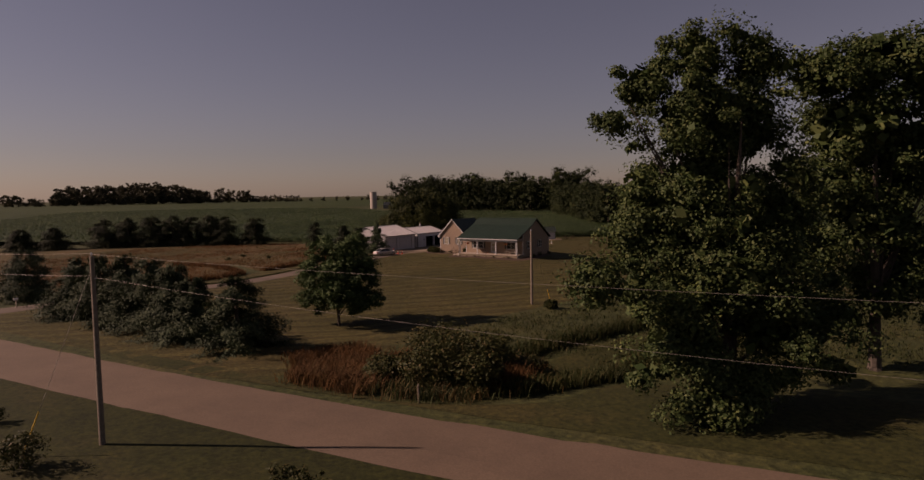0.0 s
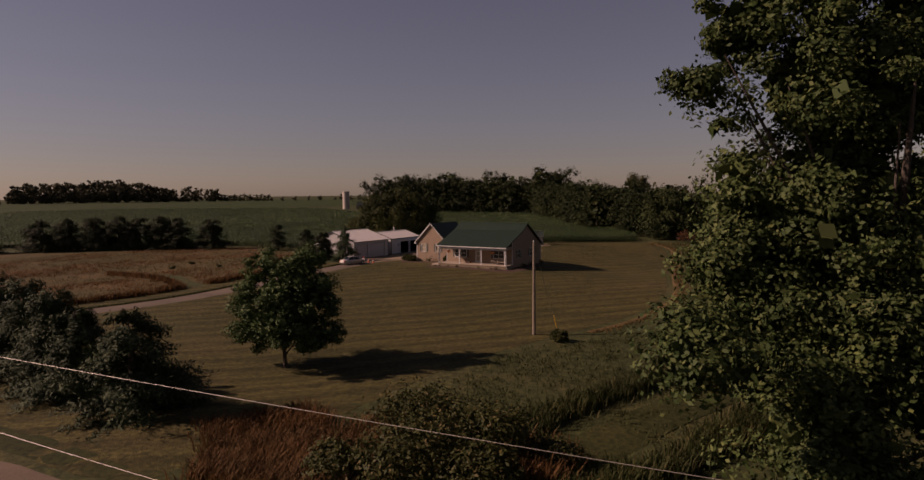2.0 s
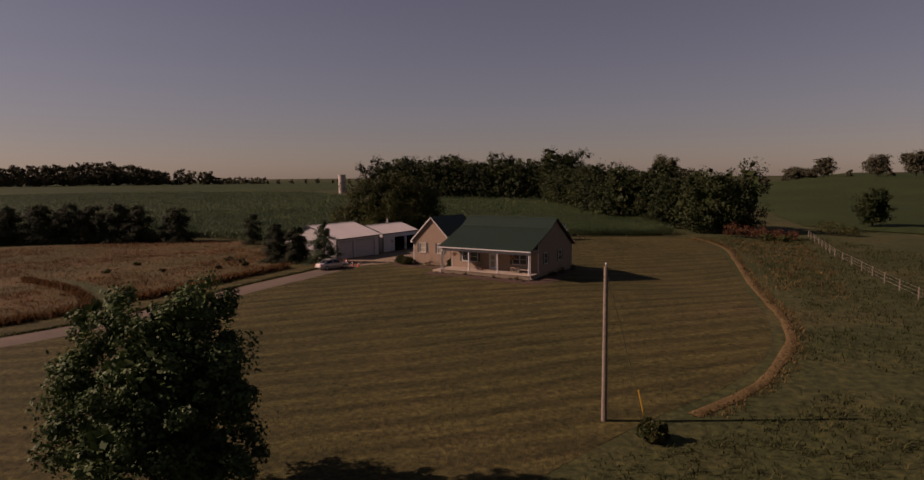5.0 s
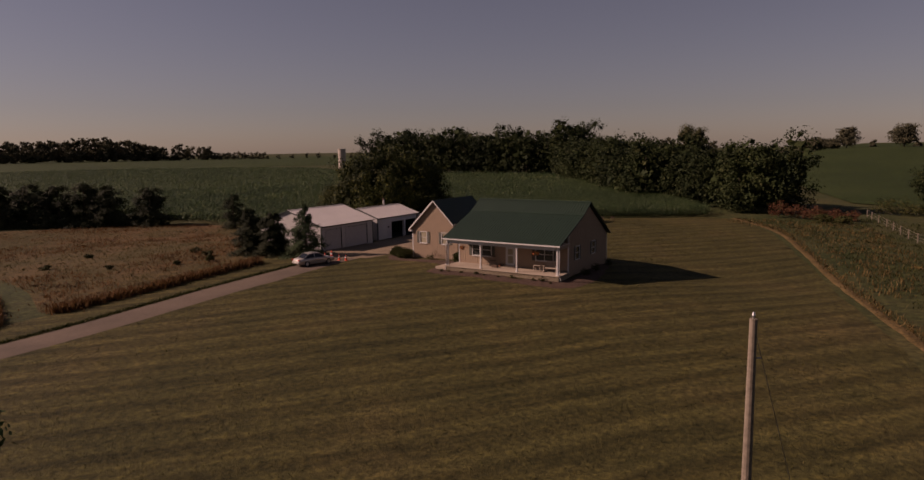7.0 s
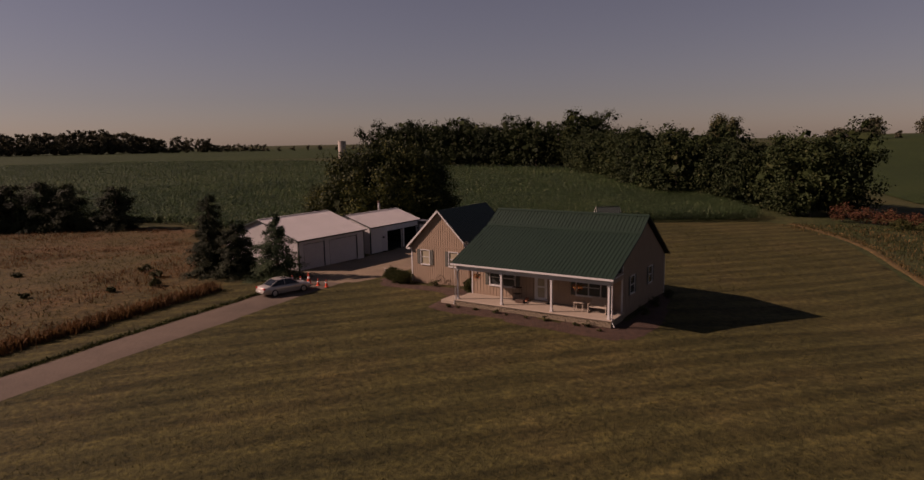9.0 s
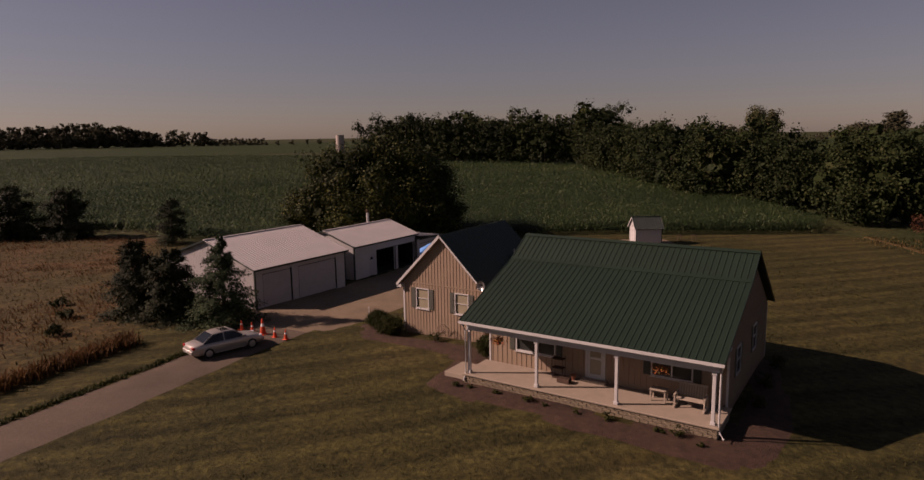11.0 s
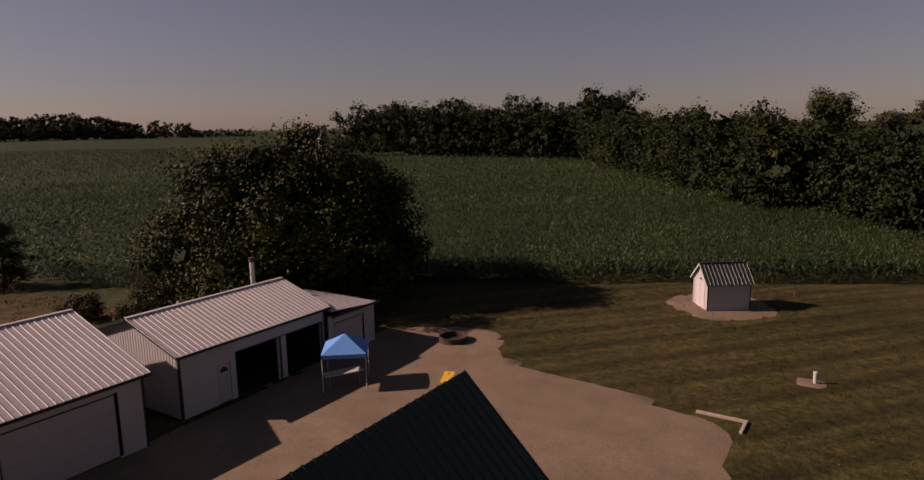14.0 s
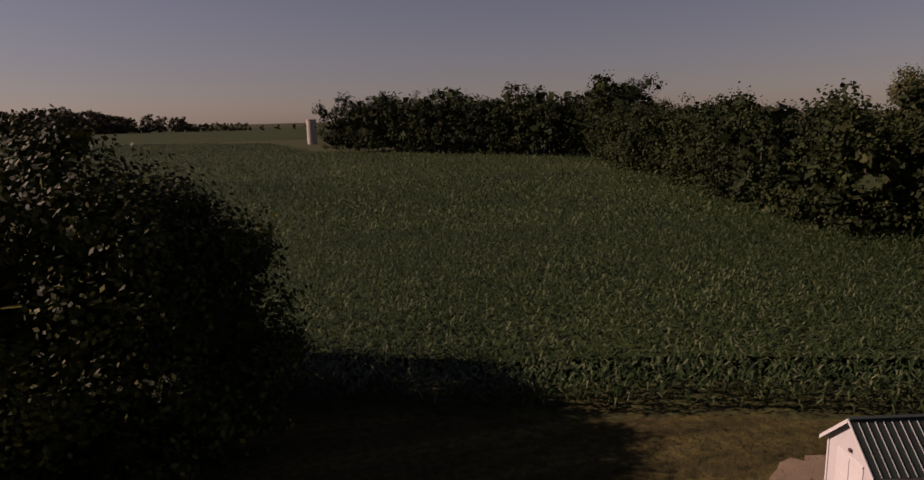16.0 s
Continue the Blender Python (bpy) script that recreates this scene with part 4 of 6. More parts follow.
def window_y(parent, x0, x1, z0, z1, y, mullions=1, shutters=True, sash=True, shutter_w=0.36, pane=None):
    """A framed window in a wall that faces -y."""
    w = part("window", wall_y(bmesh.new(), x0 - 0.07, x1 + 0.07, y - 0.05, z0 - 0.07, z1 + 0.07, 0.09, [(x0, x1, z0, z1)]), M_WHITE, parent, "white framed window")
    for k in range(mullions + 1):
        a, b2 = x0 + (x1 - x0) * k / (mullions + 1), x0 + (x1 - x0) * (k + 1) / (mullions + 1)
        part("pane", cube(a + 0.01, y + 0.035, z0, b2 - 0.01, y + 0.045, z1), pane or M_GLASS, w)
        if k:
            part("mullion", cube(a - 0.035, y - 0.03, z0, a + 0.035, y + 0.034, z1), M_WHITE, w)
        if sash:
            zm = (z0 + z1) / 2
            part("sash_bar", cube(a + 0.04, y - 0.01, zm - 0.025, b2 - 0.04, y + 0.032, zm + 0.025), M_WHITE, w)
    part("sill", cube(x0 - 0.12, y - 0.10, z0 - 0.11, x1 + 0.12, y - 0.052, z0 - 0.072), M_WHITE, w)
    if shutters:
        for a in (x0 - 0.10 - shutter_w, x1 + 0.10):
            s = part("shutter", cube(a, y - 0.045, z0 - 0.06, a + shutter_w, y - 0.012, z1 + 0.06, bevel=0.008), M_SHUTTER, parent, "dark grey-green louvred shutter")
            bm = bmesh.new()
            for q in range(14):
                zz = z0 + (z1 - z0) * (q + 0.5) / 14
                slab(bm, [(a + 0.05, y - 0.062, zz - 0.03), (a + shutter_w - 0.05, y - 0.062, zz - 0.03), (a + shutter_w - 0.05, y - 0.048, zz + 0.03), (a + 0.05, y - 0.048, zz + 0.03)], 0.008)
            part("louvre", bm, M_SHUTTER, s)
    return w


def window_x(parent, y0, y1, z0, z1, x, out=1):
    w = part("window", wall_x(bmesh.new(), x - 0.04 if out > 0 else x - 0.05, y0 - 0.07, y1 + 0.07, z0 - 0.07, z1 + 0.07, 0.09, [(y0, y1, z0, z1)]), M_WHITE, parent, "white framed window")
    part("pane", cube(x - 0.03 * out, y0, z0, x - 0.04 * out, y1, z1), M_GLASS, w)
    zm = (z0 + z1) / 2
    part("sash_bar", cube(x - 0.028 * out, y0 + 0.01, zm - 0.025, x + 0.02 * out, y1 - 0.01, zm + 0.025), M_WHITE, w)
    for a in (y0 - 0.42, y1 + 0.10):
        part("shutter", cube(x + 0.012 * out, a, z0 - 0.06, x + 0.045 * out, a + 0.32, z1 + 0.06, bevel=0.008), M_SHUTTER, parent, "dark grey-green louvred shutter")
    return w


front_holes = [(-11.55, -9.25, 0.95, 2.2), (-7.45, -6.35, 0.02, 2.12), (-3.9, -2.0, 0.95, 2.2)]
east_holes = [(4.6, 5.5, 1.0, 2.3), (9.0, 9.9, 1.0, 2.3)]
part("front_wall", wall_y(bmesh.new(), HW, HE, FRONT, -0.9, roof_z(FRONT) - 0.16, 0.18, front_holes), M_SIDING, house)
bm = wall_x(bmesh.new(), HE, FRONT + 0.18, REAR, -0.9, 2.72, -0.18, east_holes)
slab(bm, [(HE, FRONT, 2.72), (HE, REAR, 2.72), (HE, RIDGE_Y, RIDGE_Z - 0.18), (HE, KINK_Y, KINK_Z - 0.16), (HE, FRONT, roof_z(FRONT) - 0.16)], 0.18)
part("east_wall", bm, M_SIDING, house)
bm = cube(HW, FRONT + 0.18, -0.9, HW + 0.18, REAR, 2.72)
slab(bm, [(HW + 0.18, FRONT, 2.72), (HW + 0.18, REAR, 2.72), (HW + 0.18, RIDGE_Y, RIDGE_Z - 0.18), (HW + 0.18, KINK_Y, KINK_Z - 0.16), (HW + 0.18, FRONT, roof_z(FRONT) - 0.16)], 0.18)
part("west_wall", bm, M_SIDING, house)
part("rear_wall", cube(HW, REAR - 0.18, -0.9, HE, REAR, 2.75), M_SIDING, house)
part("room_floor", cube(HW + 0.2, FRONT + 0.2, -0.1, HE - 0.2, REAR - 0.2, 0.0), M_DARK, house)
part("room_ceiling", cube(HW + 0.2, FRONT + 0.2, 2.6, HE - 0.2, REAR - 0.2, 2.68), M_WHITE, house)


def battens_y(parent, x0, x1, y, z0, top, holes, step=0.305):
    n = int((x1 - x0) / step)
    for k in range(n + 1):
        x = x0 + (x1 - x0) * k / n
        z1 = top(x)
        spans, z = [], z0
        for h in sorted(h for h in holes if h[0] - 0.08 < x < h[1] + 0.08):
            if h[2] - 0.1 > z:
                spans.append((z, h[2] - 0.1))
            z = h[3] + 0.1
        if z < z1:
            spans.append((z, z1))
        for a, b2 in spans:
            piece("batten", BATTEN, parent, pose(x, y - 0.011, a) @ Matrix.Diagonal((0.044, 0.022, b2 - a, 1)))


def battens_x(parent, x, y0, y1, z0, top, holes, out, step=0.305):
    n = int((y1 - y0) / step)
    for k in range(n + 1):
        y = y0 + (y1 - y0) * k / n
        z1 = top(y)
        spans, z = [], z0
        for h in sorted(h for h in holes if h[0] - 0.08 < y < h[1] + 0.08):
            if h[2] - 0.1 > z:
                spans.append((z, h[2] - 0.1))
            z = h[3] + 0.1
        if z < z1:
            spans.append((z, z1))
        for a, b2 in spans:
            piece("batten", BATTEN, parent, pose(x + 0.011 * out, y, a) @ Matrix.Diagonal((0.022, 0.044, b2 - a, 1)))


battens_y(house, HW + 0.15, HE - 0.15, FRONT, 0.02, lambda x: roof_z(FRONT) - 0.2, front_holes)
battens_x(house, HE, FRONT + 0.2, REAR - 0.15, -0.7, lambda y: roof_z(y) - 0.2, east_holes, 1)
window_y(house, *front_holes[0], FRONT, 1)
window_y(house, *front_holes[2], FRONT, 1)
for h in east_holes:
    window_x(house, *h, HE)
for x, y in ((HW, FRONT), (HE, FRONT)):
    part("corner_board", cube(x - 0.05, y - 0.03, -0.6, x + 0.05, y + 0.08, roof_z(FRONT) - 0.2), M_WHITE, house)
part("corner_board", cube(HE - 0.06, REAR - 0.06, -0.8, HE + 0.03, REAR + 0.03, 2.7), M_WHITE, house)

# front door with its storm door
door = part("door", wall_y(bmesh.new(), -7.45, -6.35, FRONT - 0.05, 0.02, 2.12, 0.10, [(-7.33, -6.47, 0.10, 2.02)]), M_WHITE, house, "white front door with a glazed storm door")
part("door_leaf", wall_y(bmesh.new(), -7.33, -6.47, FRONT - 0.02, 0.10, 2.02, 0.05, [(-7.2, -6.6, 0.35, 1.15), (-7.2, -6.6, 1.27, 1.88)]), M_WHITE, door)
part("pane", cube(-7.2, FRONT, 0.35, -6.6, FRONT + 0.012, 1.15), M_BLIND, door)
part("pane", cube(-7.2, FRONT, 1.27, -6.6, FRONT + 0.012, 1.88), M_BLIND, door)
part("door_handle", bar([(-6.55, FRONT - 0.06, 1.0), (-6.55, FRONT - 0.06, 1.16)], 0.015), M_METAL, door)
part("door_step", cube(-7.6, FRONT - 0.45, 0.0, -6.2, FRONT - 0.06, 0.13, bevel=0.015), M_WOOD, house, "wooden door step")

# roofs
def metal_roof(parent, name, x0, x1, y0, z0, y1, z1, material, along_x=False, pitch=0.305, thick=0.06, label=""):
    """A sheet-metal slope from (y0, z0) up to (y1, z1), with raised ribs running up it. along_x: the slope climbs along x instead."""
    sw = (lambda a, q, z: (q, a, z)) if along_x else (lambda a, q, z: (a, q, z))
    pts = [sw(x0, y0, z0), sw(x1, y0, z0), sw(x1, y1, z1), sw(x0, y1, z1)]
    n = (Vector(pts[1]) - Vector(pts[0])).cross(Vector(pts[2]) - Vector(pts[0]))
    if n.z < 0:
        pts = pts[::-1]
    r = part(name, slab(bmesh.new(), pts, thick), material, parent, label)
    bm = bmesh.new()
    up = (Vector(sw(0, y1, z1)) - Vector(sw(0, y0, z0))).normalized()
    side = Vector(sw(1, 0, 0))
    nn = side.cross(up)
    nn = nn if nn.z > 0 else -nn
    c = int(abs(x1 - x0) / pitch)
    p, q = Vector(sw(0, y0, z0)), Vector(sw(0, y1, z1))
    vs = [bm.verts.new(e + side * s + nn * hh) for e in (p, q) for s, hh in ((-0.036, -0.002), (-0.016, 0.025), (0.016, 0.025), (0.036, -0.002))]
    for i in range(3):
        bm.faces.new((vs[i], vs[i + 1], vs[i + 5], vs[i + 4]))
    bm.faces.new(vs[:4])
    bm.faces.new(vs[4:][::-1])
    rib = shared("rib", bm, material)
    for k in range(c + 1):
        piece("rib", rib, r, Matrix.Translation(side * (x0 + (x1 - x0) * k / c)))
    return r


metal_roof(house, "porch_roof", -13.6, 0, 0.0, EAVE, KINK_Y, KINK_Z, M_GREENROOF)
metal_roof(house, "main_roof", -13.6, 0, KINK_Y, KINK_Z, RIDGE_Y, RIDGE_Z, M_GREENROOF)
metal_roof(house, "rear_roof", -13.6, 0, BACK_Y, BACK_Z, RIDGE_Y, RIDGE_Z, M_GREENROOF)
part("ridge_cap", slab(slab(bmesh.new(), [(-13.6, RIDGE_Y, RIDGE_Z + 0.05), (-13.6, RIDGE_Y - 0.2, RIDGE_Z - 0.07), (0.02, RIDGE_Y - 0.2, RIDGE_Z - 0.07), (0.02, RIDGE_Y, RIDGE_Z + 0.05)], -0.012),
                       [(-13.6, RIDGE_Y, RIDGE_Z + 0.05), (0.02, RIDGE_Y, RIDGE_Z + 0.05), (0.02, RIDGE_Y + 0.2, RIDGE_Z - 0.06), (-13.6, RIDGE_Y + 0.2, RIDGE_Z - 0.06)], -0.012), M_GREENROOF, house)
part("transition_flashing", slab(bmesh.new(), [(-13.6, KINK_Y - 0.12, KINK_Z - 0.015), (0, KINK_Y - 0.12, KINK_Z - 0.015), (0, KINK_Y + 0.12, KINK_Z + 0.11), (-13.6, KINK_Y + 0.12, KINK_Z + 0.11)], 0.012), M_GREENROOF, house)
for x in (-13.62, 0.0):
    bm = bmesh.new()
    for (ya, za), (yb, zb) in (((0, EAVE), (KINK_Y, KINK_Z)), ((KINK_Y, KINK_Z), (RIDGE_Y, RIDGE_Z)), ((RIDGE_Y, RIDGE_Z), (BACK_Y, BACK_Z))):
        slab(bm, [(x, ya, za + 0.03), (x, yb, zb + 0.03), (x, yb, zb - 0.14), (x, ya, za - 0.14)], -0.02)
    part("rake_board", bm, M_GREENTRIM, house, "dark green rake trim")
part("gutter", slab(bmesh.new(), [(-13.62, -0.1, EAVE - 0.02), (0.02, -0.1, EAVE - 0.02), (0.02, 0.02, EAVE - 0.02), (-13.62, 0.02, EAVE - 0.02)], 0.12), M_WHITE, house, "white eaves gutter")
part("porch_beam", cube(-13.35, 0.3, 2.46, -0.25, 0.48, 2.86), M_WHITE, house)
part("porch_ceiling", slab(bmesh.new(), [(-13.4, 0.03, 2.86), (-0.2, 0.03, 2.86), (-0.2, FRONT, 2.92), (-13.4, FRONT, 2.92)], 0.03), M_WHITE, house)
part("porch_gable", cube(-0.34, 0.5, 2.5, -0.26, FRONT - 0.05, 3.0), M_SIDING, house)
for x in (-13.22, -9.15, -4.9, -0.45):
    p = part("porch_post", cube(x - 0.075, 0.32, FLOOR, x + 0.075, 0.47, 2.46, bevel=0.012), M_WHITE, house, "white square porch post")
    part("post_base", cube(x - 0.11, 0.285, FLOOR, x + 0.11, 0.505, 0.16, bevel=0.012), M_WHITE, p)
    part("post_cap", cube(x - 0.11, 0.285, 2.34, x + 0.11, 0.505, 2.455, bevel=0.012), M_WHITE, p)
part("downspout", bar([(-0.06, 0.0, 2.9), (-0.1, 0.15, 2.7), (-0.16, 0.24, 2.4), (-0.16, 0.24, 0.1), (-0.10, 0.2, -0.25), (0.12, 0.0, -0.42)], 0.045), M_WHITE, house, "white downspout")
part("downspout", bar([(-13.55, 0.0, 2.9), (-13.45, 0.15, 2.7), (-13.38, 0.24, 2.4), (-13.38, 0.24, 0.05), (-13.45, 0.1, -0.4)], 0.045), M_WHITE, house, "white downspout")
slab_ob = part("porch_slab", cube(-13.6, 0.1, -0.10, -0.1, FRONT, FLOOR, bevel=0.02), M_CONCRETE, house, "pale concrete porch floor")
part("foundation", cube(-13.5, 0.24, -0.95, -0.2, FRONT, -0.10), M_STONE, house)
part("side_step", cube(-15.0, 0.5, -0.62, -13.6, 2.4, -0.28, bevel=0.02), M_CONCRETE, house)
# split-face blocks of the porch front, two courses
blocks = []
for row in range(3):
    z0 = -0.25 - 0.155 * row
    x = -13.5 - (0.2 if row % 2 else 0)
    while x < -0.3:
        a, b2 = max(x, -13.5), min(x + 0.40, -0.2)
        if b2 - a > 0.1:
            blocks.append((a, b2, z0))
        x += 0.41
bm0 = cube(-0.195, -0.04, 0, 0.195, 0.04, 0.14, bevel=0.018)
block_mesh = bpy.data.meshes.new("block")
bm0.to_mesh(block_mesh)
bm0.free()
block_mesh.materials.append(M_STONE)
rb = random.Random(9)
for a, b2, z0 in blocks:
    o = new("block", block_mesh)
    o.parent = house
    o.matrix_basis = pose((a + b2) / 2, 0.215 + rb.uniform(-0.012, 0.012), z0) @ Matrix.Diagonal(((b2 - a) / 0.4, 1, 1, 1))

# the wing with the front gable
WX0, WX1, WY, WRX, WRZ, WE, WBACK = -22.6, -16.05, 6.62, -19.3, 6.4, 2.9, 14.8
whole = [(-21.45, -20.5, 1.2, 2.5), (-18.25, -17.3, 1.2, 2.5)]
bm = wall_y(bmesh.new(), WX0, WX1, WY, -0.9, WE, 0.18, whole)
slab(bm, [(WX0, WY, WE), (WX1, WY, WE), (WRX, WY, WRZ - 0.2)], 0.18)
part("wing_front_wall", bm, M_SIDING, house)
part("wing_west_wall", cube(WX0, WY + 0.18, -0.95, WX0 + 0.18, WBACK, WE), M_SIDING, house)
part("wing_east_wall", cube(WX1 - 0.18, WY + 0.18, -0.9, WX1, WBACK, WE), M_SIDING, house)
bm = cube(WX0, WBACK - 0.18, -0.95, WX1, WBACK, WE)
slab(bm, [(WX0, WBACK - 0.18, WE), (WX1, WBACK - 0.18, WE), (WRX, WBACK - 0.18, WRZ - 0.2)], -0.18)
part("wing_rear_wall", bm, M_SIDING, house)
part("wing_ceiling", cube(WX0 + 0.2, WY + 0.2, 2.7, WX1 - 0.2, WBACK - 0.2, 2.78), M_WHITE, house)
wing_top = lambda x: WE + (WRZ - 0.22 - WE) * (1 - abs(x - WRX) / (WX1 - WRX if x > WRX else WRX - WX0))
battens_y(house, WX0 + 0.12, WX1 - 0.12, WY, -0.6, lambda x: min(wing_top(x), 9), whole, 0.25)
part("belly_band", cube(WX0, WY - 0.03, WE - 0.03, WX1, WY - 0.004, WE + 0.06), M_SIDING, house)
for h in whole:
    window_y(house, *h, WY, 0, pane=M_BLIND)
part("link_wall", cube(WX1, 7.6, -0.9, HW, 7.78, 3.0), M_SIDING, house)
part("link_wall", cube(WX1, 12.8, -0.9, HW, 12.98, 3.0), M_SIDING, house)
part("link_roof", slab(bmesh.new(), [(-15.5, 7.3, 3.1), (-13.6, 7.3, 3.6), (-13.6, 13.2, 3.6), (-15.5, 13.2, 3.1)], 0.06), M_GREENROOF, house)
metal_roof(house, "connector_roof", -17.3, -13.62, 10.3, 3.1, 11.9, 4.4, M_GREENROOF)
metal_roof(house, "connector_roof", -17.3, -13.62, 13.5, 3.1, 11.9, 4.4, M_GREENROOF)
metal_roof(house, "wing_roof", WY - 0.3, WBACK + 0.3, -22.97, 2.80, WRX, WRZ, M_GREENROOF, True)
metal_roof(house, "wing_roof", WY - 0.3, WBACK + 0.3, -15.63, 2.80, WRX, WRZ, M_GREENROOF, True)
for s, ex in ((-1, -22.97), (1, -15.63)):
    a, c = Vector((ex, WY - 0.31, 2.80)), Vector((WRX, WY - 0.31, WRZ))
    dn = Vector((0, 0, -0.2))
    part("rake_board", slab(bmesh.new(), [a + Vector((0, 0, 0.03)), c + Vector((0, 0, 0.03)), c + dn, a + dn], 0.025), M_WHITE, house, "white gable rake board")
    part("soffit", slab(bmesh.new(), [a + dn * 0.95, c + dn * 0.95, c + dn * 0.95 + Vector((0, 0.3, 0)), a + dn * 0.95 + Vector((0, 0.3, 0))], 0.015), M_SIDING, house)
part("eave_return", cube(-23.0, WY - 0.3, 2.52, WX0, WY + 0.02, 2.72), M_WHITE, house)
part("corner_board", cube(WX0 - 0.03, WY - 0.035, -0.6, WX0 + 0.09, WY + 0.06, 2.62), M_WHITE, house)
part("wing_gutter", cube(-23.05, WY - 0.28, 2.66, -22.93, WBACK + 0.28, 2.78), M_WHITE, house, "white eaves gutter")
for x, y in ((-17.0, 12.4),):
    part("roof_vent", bar([(x, y, 3.6), (x, y, 4.75)], 0.05), M_METAL, house)

# satellite dish on the wing's corner
dish = thing("satellite_dish", -15.75, 6.2, 2.75, 0, "grey satellite dish on the eave of the wing", "satellite dish")
bm = bmesh.new()
rings = []
for k in range(5):
    r = 0.34 * k / 4
    rings.append([bm.verts.new((math.cos(a) * r * 0.9, -0.35 + 0.14 * (r / 0.34) ** 2 * -1, 0.75 + math.sin(a) * r)) for a in (2 * math.pi * i / 16 for i in range(16))])
for a, b2 in zip(rings[1:], rings[2:]):
    for i in range(16):
        bm.faces.new((a[i], a[(i + 1) % 16], b2[(i + 1) % 16], b2[i]))
bm.faces.new(rings[1])
bmesh.ops.solidify(bm, geom=bm.faces[:], thickness=0.012)
part("reflector", bm, M_METAL, dish)
part("mast", bar([(0.1, 0.1, 0.0), (0, -0.05, 0.4), (0, -0.30, 0.72)], 0.022), M_METAL, dish)
part("feed_arm", bar([(0, -0.40, 0.42), (0, -0.85, 0.62)], 0.014), M_METAL, dish)


# ---- porch furniture ----
bench = thing("glider_bench", -1.75, 1.75, FLOOR, 0, "weathered wooden glider bench on the porch", "bench")
for k in range(6):
    part("seat_slat", cube(-0.65, -0.30 + k * 0.09, 0.42, 0.65, -0.225 + k * 0.09, 0.45, bevel=0.005), M_WOOD, bench)
for k in range(11):
    x = -0.6 + k * 0.12
    part("back_slat", slab(bmesh.new(), [(x - 0.035, 0.27, 0.48), (x + 0.035, 0.27, 0.48), (x + 0.035, 0.40, 1.02), (x - 0.035, 0.40, 1.02)], 0.02), M_WOOD, bench)
part("top_rail", cube(-0.68, 0.36, 1.0, 0.68, 0.42, 1.09, bevel=0.01), M_WOOD, bench)
for x in (-0.68, 0.68):
    part("armrest", cube(x - 0.05, -0.38, 0.64, x + 0.05, 0.32, 0.68, bevel=0.008), M_WOOD, bench)
    part("front_leg", cube(x - 0.035, -0.34, 0.12, x + 0.035, -0.27, 0.64, bevel=0.005), M_WOOD, bench)
    part("rear_leg", cube(x - 0.035, 0.22, 0.12, x + 0.035, 0.29, 0.70, bevel=0.005), M_WOOD, bench)
    part("runner", cube(x - 0.045, -0.42, 0.0, x + 0.045, 0.42, 0.12, bevel=0.01), M_WOOD, bench)
table = thing("side_table", -3.3, 1.9, FLOOR, 0, "small weathered wooden side table on the porch", "table")
part("tabletop", cube(-0.4, -0.28, 0.56, 0.4, 0.28, 0.60, bevel=0.008), M_WOOD, table)
for x in (-0.34, 0.34):
    for y in (-0.22, 0.22):
        part("leg", cube(x - 0.03, y - 0.03, 0, x + 0.03, y + 0.03, 0.56), M_WOOD, table)
stand = thing("plant_stand", -8.75, 2.2, FLOOR, 0, "dark iron stand with shelves on the porch", "stand")
for z in (0.06, 0.55, 1.05):
    part("shelf", cube(-0.32, -0.2, z, 0.32, 0.2, z + 0.03), M_RUST, stand)
for x in (-0.3, 0.3):
    for y in (-0.18, 0.18):
        part("upright", bar([(x, y, 0), (x, y, 1.2)], 0.014, 6), M_RUST, stand)
planter = thing("planter", -8.2, 1.7, FLOOR, 0, "low dark planter box on the porch", "planter")
part("tub", cube(-0.35, -0.2, 0.0, 0.35, 0.2, 0.24, bevel=0.02), M_RUST, planter)
part("soil", cube(-0.31, -0.16, 0.241, 0.31, 0.16, 0.25), M_MULCH, planter)
crate = thing("flower_pot", -7.95, 2.3, FLOOR, 0, "small clay flower pot by the front door", "pot")
part("pot", bar([(0, 0, 0), (0, 0, 0.28)], [0.1, 0.16], 12), M_TERRACOTTA, crate)


def hanging_basket(x, y, z, seed):
    rng = np.random.default_rng(seed)
    t = thing("hanging_basket", x, y, z, 0, "hanging basket of red and orange flowers under the porch roof", "flower basket", "hanging baskets")
    part("basket", bar([(0, 0, -0.18), (0, 0, 0.0)], [0.10, 0.2], 12), M_RUST, t)
    for a in (0, 2.1, 4.2):
        part("hanger", bar([(math.cos(a) * 0.19, math.sin(a) * 0.19, 0), (0, 0, 0.62)], 0.006, 5), M_RUST, t)
    pts = rng.normal(size=(420, 3)) * np.array([0.17, 0.17, 0.10]) + np.array([0, 0, 0.05])
    v, f = leaf_quads(rng, pts, 0.085)
    mesh_of("flowers", v, f, M_FLOWER, t)


hanging_basket(-11.6, 0.75, 1.95, 81)
hanging_basket(-2.9, 0.75, 1.95, 82)


